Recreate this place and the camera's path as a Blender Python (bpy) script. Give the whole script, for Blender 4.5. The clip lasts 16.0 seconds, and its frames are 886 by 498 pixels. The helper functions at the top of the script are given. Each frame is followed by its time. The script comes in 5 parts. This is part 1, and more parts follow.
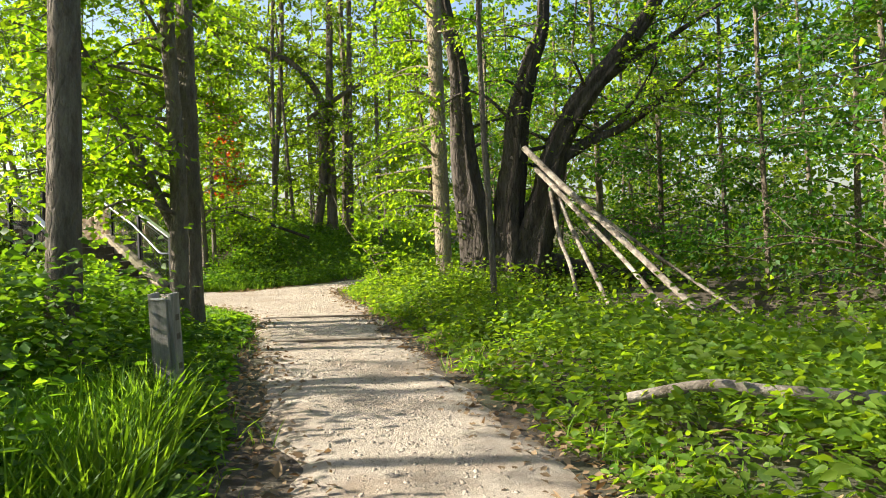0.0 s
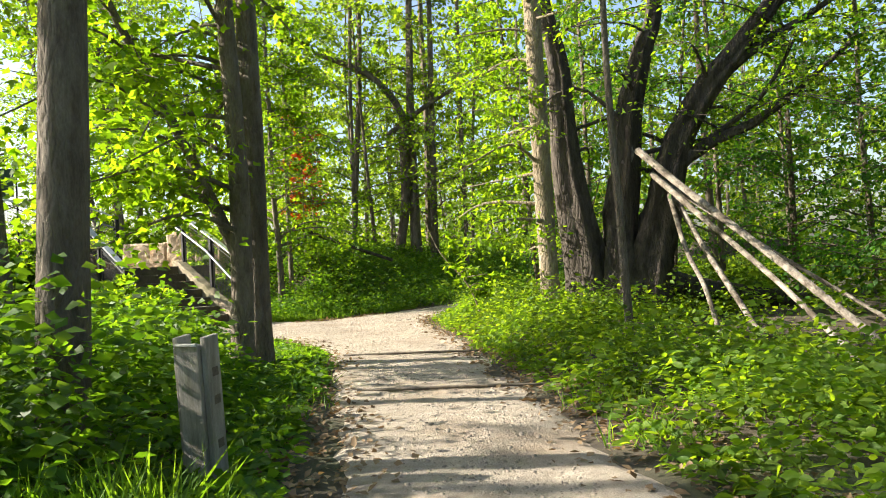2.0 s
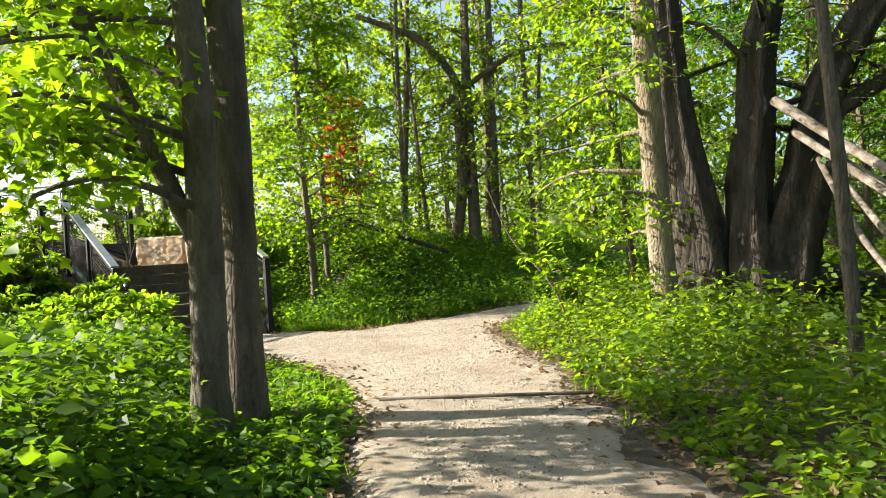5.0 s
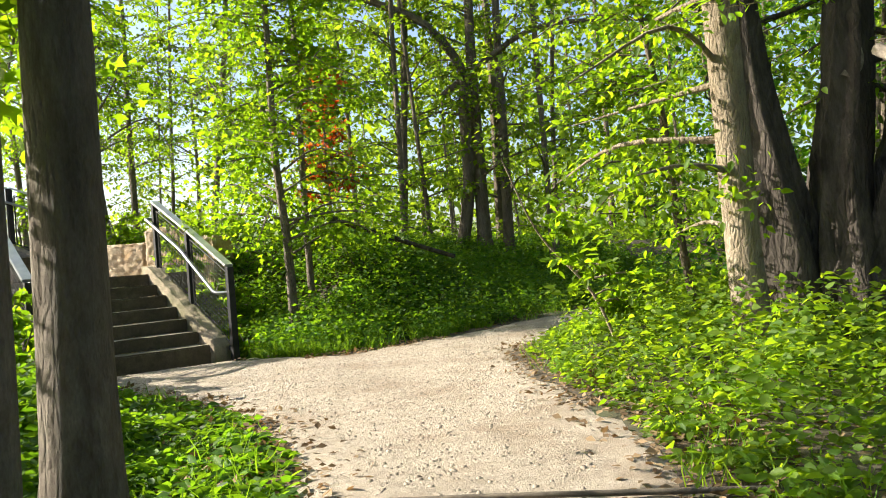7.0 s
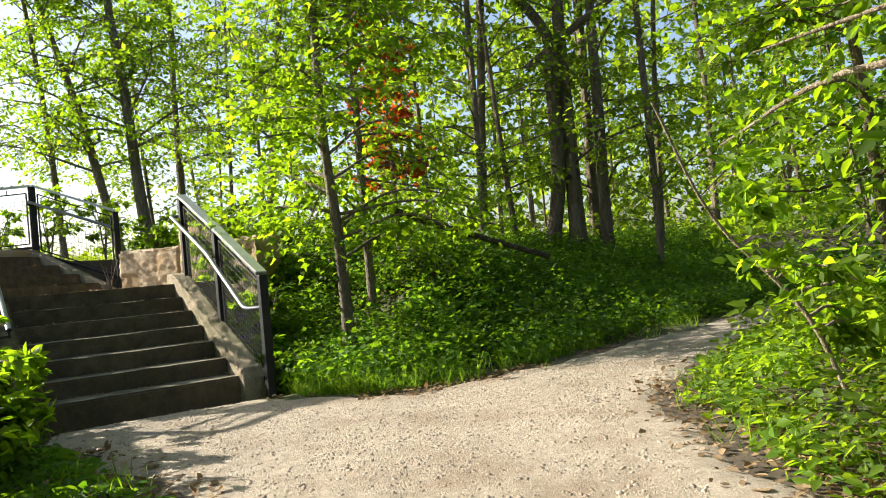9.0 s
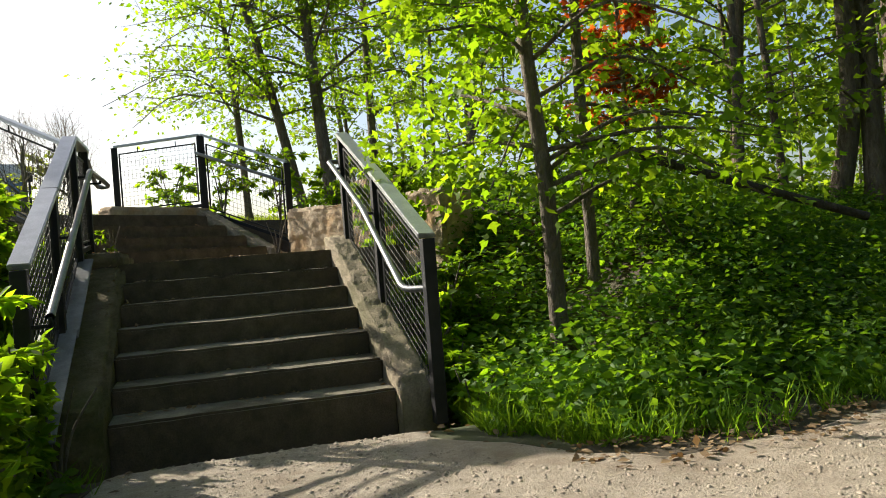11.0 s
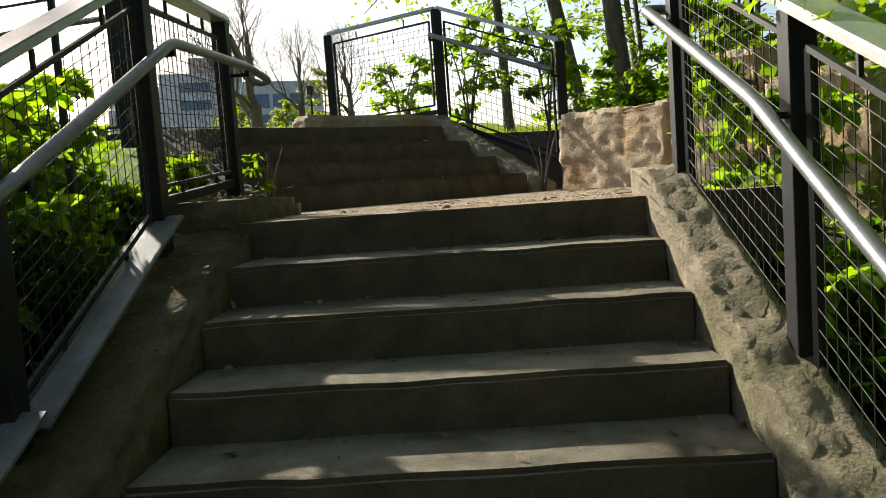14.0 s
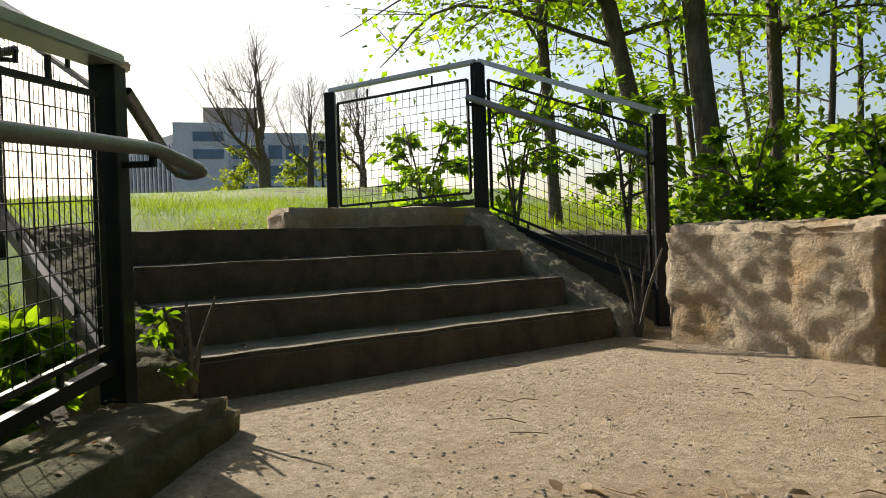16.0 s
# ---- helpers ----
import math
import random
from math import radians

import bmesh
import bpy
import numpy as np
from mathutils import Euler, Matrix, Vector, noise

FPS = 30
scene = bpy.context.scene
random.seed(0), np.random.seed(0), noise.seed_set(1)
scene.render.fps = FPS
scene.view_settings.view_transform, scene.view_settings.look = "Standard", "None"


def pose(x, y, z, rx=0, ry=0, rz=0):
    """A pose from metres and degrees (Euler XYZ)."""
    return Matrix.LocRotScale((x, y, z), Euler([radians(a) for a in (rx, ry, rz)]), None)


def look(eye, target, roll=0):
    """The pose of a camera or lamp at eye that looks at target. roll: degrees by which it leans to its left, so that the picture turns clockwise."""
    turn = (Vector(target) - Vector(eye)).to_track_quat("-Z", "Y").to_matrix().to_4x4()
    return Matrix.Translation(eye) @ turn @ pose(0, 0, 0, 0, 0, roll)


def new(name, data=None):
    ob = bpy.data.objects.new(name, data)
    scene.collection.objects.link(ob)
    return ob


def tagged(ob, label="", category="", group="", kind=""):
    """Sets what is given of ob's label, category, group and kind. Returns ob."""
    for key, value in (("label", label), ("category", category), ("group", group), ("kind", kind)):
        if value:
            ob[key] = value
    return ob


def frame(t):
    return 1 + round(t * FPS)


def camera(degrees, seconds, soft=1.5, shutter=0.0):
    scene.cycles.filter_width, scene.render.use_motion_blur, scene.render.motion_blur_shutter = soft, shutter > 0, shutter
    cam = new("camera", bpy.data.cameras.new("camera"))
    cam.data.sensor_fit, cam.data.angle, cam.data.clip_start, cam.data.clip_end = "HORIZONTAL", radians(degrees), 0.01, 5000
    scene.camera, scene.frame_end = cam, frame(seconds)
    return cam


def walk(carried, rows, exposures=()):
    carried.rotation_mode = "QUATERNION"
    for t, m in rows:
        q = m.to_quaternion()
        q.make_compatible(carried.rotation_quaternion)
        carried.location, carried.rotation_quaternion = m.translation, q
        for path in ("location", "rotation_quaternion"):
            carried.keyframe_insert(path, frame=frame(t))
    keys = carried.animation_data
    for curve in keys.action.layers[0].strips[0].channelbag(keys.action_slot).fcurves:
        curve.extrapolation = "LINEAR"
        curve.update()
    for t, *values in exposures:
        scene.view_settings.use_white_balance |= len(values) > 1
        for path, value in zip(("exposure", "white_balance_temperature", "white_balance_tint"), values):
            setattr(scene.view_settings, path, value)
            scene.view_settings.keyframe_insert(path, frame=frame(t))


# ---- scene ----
cam = camera(60.0, 16.0, soft=1.0)
PATH = [
    (0, (-8.819, -15.624, 1.118), (-7.288, -14.339, 1.077), -1.6),
    (0.5, (-8.543, -15.270, 1.099), (-7.049, -13.940, 1.066), -1.9),
    (1, (-8.220, -14.886, 1.081), (-6.771, -13.508, 1.076), -2.4),
    (1.5, (-7.924, -14.479, 1.065), (-6.504, -13.07, 1.095), -2.8),
    (2, (-7.612, -14.061, 1.057), (-6.218, -12.627, 1.084), -2.8),
    (2.5, (-7.252, -13.697, 1.062), (-5.894, -12.229, 1.019), -2.8),
    (3, (-6.903, -13.32, 1.068), (-5.579, -11.824, 0.986), -2.7),
    (3.5, (-6.525, -12.916, 1.091), (-5.232, -11.393, 1.018), -2.6),
    (4, (-6.23, -12.469, 1.115), (-4.946, -10.936, 1.077), -2.7),
    (6.5, (-4.428, -10.309, 0.966), (-3.139, -8.78, 0.999), -4.7),
    (7, (-4.035, -9.808, 0.995), (-2.758, -8.269, 1.032), -4.6),
    (7.5, (-3.705, -9.428, 1.037), (-2.463, -7.86, 1.081), -4.2),
    (8, (-3.35, -8.913, 1.051), (-2.119, -7.337, 1.096), -4.8),
    (10.5, (-1.532, -5.746, 1.013), (-0.768, -3.898, 1.06), -4.6),
    (11, (-1.264, -5.125, 1.051), (-0.641, -3.225, 1.067), -4.5),
    (11.5, (-1.1, -4.501, 1.097), (-0.603, -2.564, 1.063), -4.8),
    (12, (-0.973, -3.926, 1.13), (-0.591, -1.965, 1.043), -4.7),
    (12.5, (-0.901, -3.361, 1.188), (-0.626, -1.385, 1.044), -4.6),
    (13, (-0.783, -2.672, 1.262), (-0.655, -0.685, 1.076), -5.2),
    (13.5, (-0.758, -1.996, 1.27), (-0.78, -0.005, 1.085), -4.7),
    (14, (-0.784, -1.335, 1.304), (-0.868, 0.657, 1.138), -4.1),
    (14.5, (-0.804, -0.743, 1.369), (-0.872, 1.251, 1.232), -3.5),
    (15, (-0.846, -0.168, 1.424), (-0.897, 1.83, 1.353), -3.3),
    (15.5, (-0.862, 0.402, 1.511), (-0.976, 2.399, 1.507), -2.7),
    (16, (-1.044, 0.904, 1.773), (-1.14, 2.901, 1.751), -1.9),
]
walk(cam, [(t, look(eye, target, roll)) for t, eye, target, roll in PATH], exposures=[(0, 1.62), (2, 1.72), (4.2, 1.68), (8.2, 1.55), (10.3, 1.15), (12.3, 0.78), (13.5, 0.9), (14.6, 1.05), (16, 0.72)])

# ---- light ----
SUN_TO = Vector((-0.655, 0.755, math.tan(radians(29.0)))).normalized()
world = bpy.data.worlds.new("sky")
scene.world = world
world.use_nodes = True
wn = world.node_tree
sky = wn.nodes.new("ShaderNodeTexSky")
sky.sky_type, sky.sun_disc = "NISHITA", False
sky.sun_elevation = radians(29.0)
sky.sun_rotation = math.atan2(SUN_TO.x, SUN_TO.y)
sky.air_density, sky.dust_density, sky.ozone_density = 1.0, 2.6, 1.0
wn.links.new(sky.outputs[0], wn.nodes["Background"].inputs[0])
wn.nodes["Background"].inputs[1].default_value = 0.09
sun = new("sun", bpy.data.lights.new("sun", "SUN"))
sun.data.energy, sun.data.angle, sun.data.color = 5.0, radians(0.6), (1.0, 0.93, 0.80)
sun.rotation_euler = SUN_TO.to_track_quat("Z", "Y").to_euler()


# ---- materials ----
def node(nt, kind, **inputs):
    n = nt.nodes.new(kind)
    for k, v in inputs.items():
        n.inputs[k.replace("_", " ")].default_value = v
    return n


def surface(name, c1, c2, scale=6.0, rough=0.8, fine=60.0, bump=0.3, metal=0.0, stretch=(1, 1, 1), c3=None, wide=0.7, stain=0.35, vary=0.0, coord="Object", spec=0.5, sharp=0.5, deep=0.02):
    """Two-scale mottled surface: base tones, a wide stain tone, fine grain relief."""
    m = bpy.data.materials.new(name)
    m.use_nodes = True
    nt = m.node_tree
    bs = nt.nodes["Principled BSDF"]
    bs.inputs["Roughness"].default_value, bs.inputs["Metallic"].default_value = rough, metal
    bs.inputs["Specular IOR Level"].default_value = spec
    tc = nt.nodes.new("ShaderNodeTexCoord")
    mp = nt.nodes.new("ShaderNodeMapping")
    mp.inputs["Scale"].default_value = stretch
    nt.links.new(tc.outputs[coord], mp.inputs[0])
    n1 = node(nt, "ShaderNodeTexNoise", Scale=scale, Detail=8.0, Roughness=0.65)
    n2 = node(nt, "ShaderNodeTexNoise", Scale=fine, Detail=6.0, Roughness=0.7)
    n3 = node(nt, "ShaderNodeTexNoise", Scale=wide, Detail=5.0, Roughness=0.6)
    for n in (n1, n2, n3):
        nt.links.new(mp.outputs[0], n.inputs["Vector"])
    ramp = nt.nodes.new("ShaderNodeValToRGB")
    ramp.color_ramp.elements[0].position, ramp.color_ramp.elements[1].position = 0.35, 0.65
    ramp.color_ramp.elements[0].color, ramp.color_ramp.elements[1].color = (*c1, 1), (*c2, 1)
    nt.links.new(n1.outputs[0], ramp.inputs[0])
    r3 = nt.nodes.new("ShaderNodeValToRGB")
    r3.color_ramp.elements[0].position, r3.color_ramp.elements[1].position = 0.48, 0.66
    r3.color_ramp.elements[0].color, r3.color_ramp.elements[1].color = (0, 0, 0, 1), (stain, stain, stain, 1)
    nt.links.new(n3.outputs[0], r3.inputs[0])
    mix = nt.nodes.new("ShaderNodeMix")
    mix.data_type = "RGBA"
    nt.links.new(r3.outputs[0], mix.inputs["Factor"])
    nt.links.new(ramp.outputs[0], mix.inputs["A"])
    mix.inputs["B"].default_value = (*(c3 or [v * 0.45 for v in c1]), 1)
    grain = nt.nodes.new("ShaderNodeMix")
    grain.data_type, grain.blend_type = "RGBA", "OVERLAY"
    grain.inputs["Factor"].default_value = sharp
    nt.links.new(mix.outputs["Result"], grain.inputs["A"])
    nt.links.new(n2.outputs[0], grain.inputs["B"])
    out = grain.outputs["Result"]
    if vary:
        info = nt.nodes.new("ShaderNodeObjectInfo")
        hsv = nt.nodes.new("ShaderNodeHueSaturation")
        mr = node(nt, "ShaderNodeMapRange", To_Min=1 - vary, To_Max=1 + vary)
        nt.links.new(info.outputs["Random"], mr.inputs["Value"])
        nt.links.new(mr.outputs[0], hsv.inputs["Value"])
        nt.links.new(out, hsv.inputs["Color"])
        out = hsv.outputs[0]
    nt.links.new(out, bs.inputs["Base Color"])
    if bump:
        add = nt.nodes.new("ShaderNodeMath")
        nt.links.new(n1.outputs[0], add.inputs[0])
        nt.links.new(n2.outputs[0], add.inputs[1])
        bp = node(nt, "ShaderNodeBump", Strength=bump, Distance=deep)
        nt.links.new(add.outputs[0], bp.inputs["Height"])
        nt.links.new(bp.outputs[0], bs.inputs["Normal"])
    return m


def bark(name, c1, c2, across=9.0, along=1.6, bump=0.9, c3=None):
    """Furrowed bark: long ridges along the stem."""
    m = surface(name, c1, c2, scale=2.0, fine=14.0, rough=0.9, bump=0, c3=c3, wide=0.25, stain=0.5, spec=0.2)
    nt = m.node_tree
    bs = nt.nodes["Principled BSDF"]
    mp = [n for n in nt.nodes if n.bl_idname == "ShaderNodeMapping"][0]
    mp.inputs["Scale"].default_value = (across * 0.8, across * 0.8, along * 1.5)
    vor = node(nt, "ShaderNodeTexVoronoi", Scale=2.6)
    vor.feature = "DISTANCE_TO_EDGE"
    wob = node(nt, "ShaderNodeTexNoise", Scale=1.2, Detail=4.0)
    nt.links.new(mp.outputs[0], wob.inputs["Vector"])
    off = nt.nodes.new("ShaderNodeVectorMath")
    off.operation = "MULTIPLY_ADD"
    off.inputs[1].default_value = (0.5, 0.5, 0.5)
    nt.links.new(wob.outputs["Color"], off.inputs[0])
    nt.links.new(mp.outputs[0], off.inputs[2])
    nt.links.new(off.outputs[0], vor.inputs["Vector"])
    sm = node(nt, "ShaderNodeMapRange", From_Max=0.22)
    nt.links.new(vor.outputs[0], sm.inputs["Value"])
    fine = [n for n in nt.nodes if n.bl_idname == "ShaderNodeTexNoise"][1]
    add = nt.nodes.new("ShaderNodeMath")
    add.operation = "MULTIPLY_ADD"
    add.inputs[1].default_value = 0.5
    nt.links.new(fine.outputs[0], add.inputs[0])
    half = nt.nodes.new("ShaderNodeMath")
    half.operation = "MULTIPLY"
    half.inputs[1].default_value = 0.4
    nt.links.new(sm.outputs[0], half.inputs[0])
    nt.links.new(half.outputs[0], add.inputs[2])
    ridge = nt.nodes.new("ShaderNodeMath")
    ridge.operation = "MULTIPLY_ADD"
    ridge.inputs[1].default_value = 1.6
    nt.links.new([n for n in nt.nodes if n.bl_idname == "ShaderNodeTexNoise"][0].outputs[0], ridge.inputs[0])
    nt.links.new(add.outputs[0], ridge.inputs[2])
    bp = node(nt, "ShaderNodeBump", Strength=bump, Distance=0.035)
    nt.links.new(ridge.outputs[0], bp.inputs["Height"])
    nt.links.new(bp.outputs[0], bs.inputs["Normal"])
    return m


def foliage(name, c1, c2, through_light=0.5, tcol=None, gloss=0.55):
    """Leaf: diffuse front, light shining through, colour by leaf."""
    m = bpy.data.materials.new(name)
    m.use_nodes = True
    nt = m.node_tree
    bs = nt.nodes["Principled BSDF"]
    bs.inputs["Roughness"].default_value = gloss
    bs.inputs["Specular IOR Level"].default_value = 0.22
    geo = nt.nodes.new("ShaderNodeNewGeometry")
    ramp = nt.nodes.new("ShaderNodeValToRGB")
    ramp.color_ramp.elements[0].color, ramp.color_ramp.elements[1].color = (*c1, 1), (*c2, 1)
    nt.links.new(geo.outputs["Random Per Island"], ramp.inputs[0])
    tc = nt.nodes.new("ShaderNodeTexCoord")
    nz = node(nt, "ShaderNodeTexNoise", Scale=1.4, Detail=4.0)
    nt.links.new(tc.outputs["Object"], nz.inputs["Vector"])
    hsv = nt.nodes.new("ShaderNodeHueSaturation")
    mr = node(nt, "ShaderNodeMapRange", From_Min=0.3, From_Max=0.7, To_Min=0.55, To_Max=1.45)
    nt.links.new(nz.outputs[0], mr.inputs["Value"])
    nt.links.new(mr.outputs[0], hsv.inputs["Value"])
    nt.links.new(ramp.outputs[0], hsv.inputs["Color"])
    nt.links.new(hsv.outputs[0], bs.inputs["Base Color"])
    tr = nt.nodes.new("ShaderNodeBsdfTranslucent")
    tint = nt.nodes.new("ShaderNodeMix")
    tint.data_type, tint.blend_type = "RGBA", "MULTIPLY"
    tint.inputs["Factor"].default_value = 1.0
    tint.inputs["B"].default_value = (*(tcol or (3.5, 3.1, 0.65)), 1)
    nt.links.new(hsv.outputs[0], tint.inputs["A"])
    nt.links.new(tint.outputs["Result"], tr.inputs["Color"])
    mix = nt.nodes.new("ShaderNodeMixShader")
    mix.inputs[0].default_value = through_light
    nt.links.new(bs.outputs[0], mix.inputs[1])
    nt.links.new(tr.outputs[0], mix.inputs[2])
    nt.links.new(mix.outputs[0], nt.nodes["Material Output"].inputs[0])
    return m


SOIL = surface("forest_soil", (0.055, 0.04, 0.026), (0.10, 0.075, 0.05), 5, 0.95, 70, 0.8, c3=(0.05, 0.075, 0.02), wide=0.5, stain=0.7)
GRAVEL = surface("trail_dirt", (0.40, 0.33, 0.255), (0.54, 0.465, 0.375), 9, 0.95, 130, 0.8, c3=(0.30, 0.22, 0.15), wide=1.3, stain=0.6, spec=0.2, sharp=0.95, deep=0.045)
PEBBLE = surface("pebble", (0.22, 0.175, 0.135), (0.42, 0.36, 0.285), 14, 0.85, 60, 0.3, spec=0.3)
LAWN = surface("lawn_turf", (0.07, 0.13, 0.010), (0.12, 0.19, 0.018), 3, 0.95, 80, 0.6, c3=(0.2, 0.22, 0.05), wide=0.15, stain=0.6)
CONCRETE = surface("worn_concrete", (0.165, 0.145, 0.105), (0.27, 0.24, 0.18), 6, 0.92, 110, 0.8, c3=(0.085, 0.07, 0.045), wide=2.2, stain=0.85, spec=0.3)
# worn step edges with the sun's bright line put into their colour
NOSING = surface("worn_sunlit_step_edge", (0.30, 0.265, 0.21), (0.52, 0.47, 0.38), 9, 0.9, 110, 0.4, c3=(0.14, 0.115, 0.08), wide=2.5, stain=0.9, spec=0.3)
# stained risers with their shade put into the colour
RISER = surface("shaded_stained_concrete", (0.075, 0.058, 0.040), (0.14, 0.108, 0.074), 7, 0.9, 90, 0.5, c3=(0.055, 0.045, 0.032), wide=1.8, stain=0.7, spec=0.25)
SANDY = surface("sandy_aggregate", (0.31, 0.235, 0.15), (0.52, 0.41, 0.29), 34, 0.92, 170, 0.9, c3=(0.28, 0.19, 0.11), wide=1.4, stain=0.6, spec=0.25, sharp=0.95)
LIMESTONE = surface("limestone", (0.33, 0.25, 0.165), (0.50, 0.405, 0.285), 6, 0.92, 38, 0.9, c3=(0.40, 0.24, 0.10), wide=2.6, stain=0.75, spec=0.25)
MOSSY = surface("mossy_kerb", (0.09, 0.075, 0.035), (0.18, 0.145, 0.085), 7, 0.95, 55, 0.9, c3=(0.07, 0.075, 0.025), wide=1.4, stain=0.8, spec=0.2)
CURB = surface("kerb_stone", (0.24, 0.195, 0.135), (0.40, 0.33, 0.235), 9, 0.92, 45, 1.0, c3=(0.12, 0.12, 0.055), wide=1.2, stain=0.7, spec=0.25)
BLACK = surface("black_painted_steel", (0.010, 0.011, 0.013), (0.018, 0.018, 0.021), 9, 0.5, 120, 0.12, metal=0.0, c3=(0.022, 0.019, 0.017), spec=0.25)
CAP = surface("grey_rail_cap", (0.34, 0.35, 0.36), (0.44, 0.45, 0.46), 7, 0.30, 120, 0.06, metal=0.5, c3=(0.14, 0.15, 0.10))
PLATE = surface("dull_steel_plate", (0.10, 0.105, 0.115), (0.19, 0.195, 0.205), 7, 0.62, 120, 0.1, metal=0.0, c3=(0.07, 0.06, 0.045), wide=3.0, stain=0.7)
PIPE = surface("galvanised_pipe", (0.16, 0.165, 0.17), (0.24, 0.245, 0.25), 12, 0.38, 140, 0.08, metal=0.6, c3=(0.10, 0.10, 0.10))
WIRE = surface("dark_wire", (0.014, 0.014, 0.015), (0.026, 0.025, 0.024), 20, 0.55, 90, 0.0, spec=0.3)
GREYWOOD = surface("weathered_timber", (0.24, 0.22, 0.19), (0.38, 0.355, 0.32), 5, 0.85, 70, 0.5, stretch=(6, 6, 0.8), c3=(0.14, 0.13, 0.10), wide=2.0, stain=0.4, spec=0.25)
PALEBOARD = surface("bleached_board", (0.40, 0.385, 0.35), (0.55, 0.53, 0.48), 6, 0.8, 70, 0.3, stretch=(2, 8, 2), c3=(0.22, 0.20, 0.17), stain=0.4, spec=0.25)
BARTIMBER = surface("buried_timber", (0.10, 0.08, 0.06), (0.19, 0.155, 0.115), 6, 0.9, 70, 0.5, stretch=(3, 3, 3))
BARK_GREY = bark("grey_furrowed_bark", (0.12, 0.095, 0.075), (0.24, 0.205, 0.165), 9, 1.5, 1.0, c3=(0.07, 0.06, 0.045))
BARK_PALE = bark("pale_bark", (0.20, 0.155, 0.105), (0.36, 0.30, 0.22), 10, 1.8, 0.9, c3=(0.13, 0.10, 0.06))
BARK_DARK = bark("dark_oak_bark", (0.045, 0.036, 0.030), (0.115, 0.095, 0.08), 5, 0.9, 1.0, c3=(0.035, 0.03, 0.025))
BARK_FAR = bark("woodland_bark", (0.10, 0.078, 0.056), (0.21, 0.17, 0.125), 8, 1.4, 0.8)
DEADWOOD = surface("bleached_deadwood", (0.11, 0.088, 0.068), (0.36, 0.315, 0.26), 8, 0.9, 50, 0.9, c3=(0.075, 0.058, 0.042), wide=2.4, stain=0.95, spec=0.2)
LEAF_MAPLE = foliage("maple_leaf", (0.055, 0.115, 0.010), (0.11, 0.175, 0.016), 0.6, (3.9, 3.5, 0.75))
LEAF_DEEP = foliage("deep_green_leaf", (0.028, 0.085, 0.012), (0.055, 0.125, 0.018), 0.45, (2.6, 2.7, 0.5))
LEAF_FAR = foliage("woodland_leaf", (0.048, 0.095, 0.014), (0.10, 0.155, 0.022), 0.58, (3.9, 3.4, 0.8))
LEAF_RED = foliage("red_leaf", (0.18, 0.045, 0.014), (0.26, 0.085, 0.022), 0.6, (3.0, 2.0, 0.8))
LEAF_BUSH = foliage("undergrowth_leaf", (0.040, 0.100, 0.012), (0.085, 0.155, 0.020), 0.45)
# herb leaves south of the trail, sunlight put in as a lighter colour
LEAF_HERB = foliage("sunlit_herb_leaf", (0.055, 0.115, 0.012), (0.12, 0.185, 0.022), 0.52, (3.7, 3.2, 0.7))
LEAF_YELLOW = foliage("yellow_green_leaf", (0.09, 0.13, 0.012), (0.15, 0.19, 0.02), 0.5)
GRASS = foliage("grass_blade", (0.055, 0.12, 0.014), (0.11, 0.19, 0.028), 0.45)
TURF = foliage("turf_blade", (0.075, 0.125, 0.012), (0.125, 0.18, 0.022), 0.4)
LITTER = foliage("dry_leaf", (0.13, 0.085, 0.045), (0.28, 0.20, 0.115), 0.2, (1.4, 1.1, 0.7), 0.7)
LEAFBOARD = surface("green_board", (0.03, 0.06, 0.03), (0.05, 0.085, 0.045), 5, 0.5, 60, 0.1)
BUILDING = surface("precast_concrete", (0.58, 0.59, 0.58), (0.68, 0.69, 0.68), 0.3, 0.85, 3, 0.0, wide=0.05, stain=0.2)
BRICKTOP = surface("penthouse_brick", (0.40, 0.33, 0.29), (0.46, 0.38, 0.33), 0.4, 0.85, 3, 0.0, wide=0.05)
GLASS = surface("blue_window_glass", (0.05, 0.08, 0.12), (0.08, 0.12, 0.17), 0.3, 0.15, 3, 0.0, metal=0.4)
WHITEFIN = surface("white_fin", (0.62, 0.64, 0.66), (0.72, 0.74, 0.76), 0.4, 0.7, 3, 0.0)


# ---- mesh helpers ----
def empty(name, at=(0, 0, 0)):
    ob = new(name)
    ob.empty_display_size = 0.1
    ob.location = at
    return ob


def under(ob, parent):
    """Parent without moving it: the parents are never turned."""
    if parent is not None:
        ob.parent = parent
        top = Vector(parent.location)
        if parent.parent is not None:
            top += Vector(parent.parent.location)
        ob.location = Vector(ob.location) - top
    return ob


def part(name, bm, material, parent=None, label="", smooth=False, front=None, facing=(0, -1, 0), nose=None):
    me = bpy.data.meshes.new(name)
    bm.normal_update()
    bm.to_mesh(me)
    bm.free()
    me.materials.append(material)
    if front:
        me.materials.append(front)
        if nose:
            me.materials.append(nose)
        # forward faces get the painted shade, sloping front edges the painted light
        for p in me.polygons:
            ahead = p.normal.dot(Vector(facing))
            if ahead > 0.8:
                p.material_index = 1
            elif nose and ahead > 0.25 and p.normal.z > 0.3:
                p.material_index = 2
    if smooth:
        me.shade_smooth()
    ob = under(new(name, me), parent)
    return tagged(ob, label) if label else ob


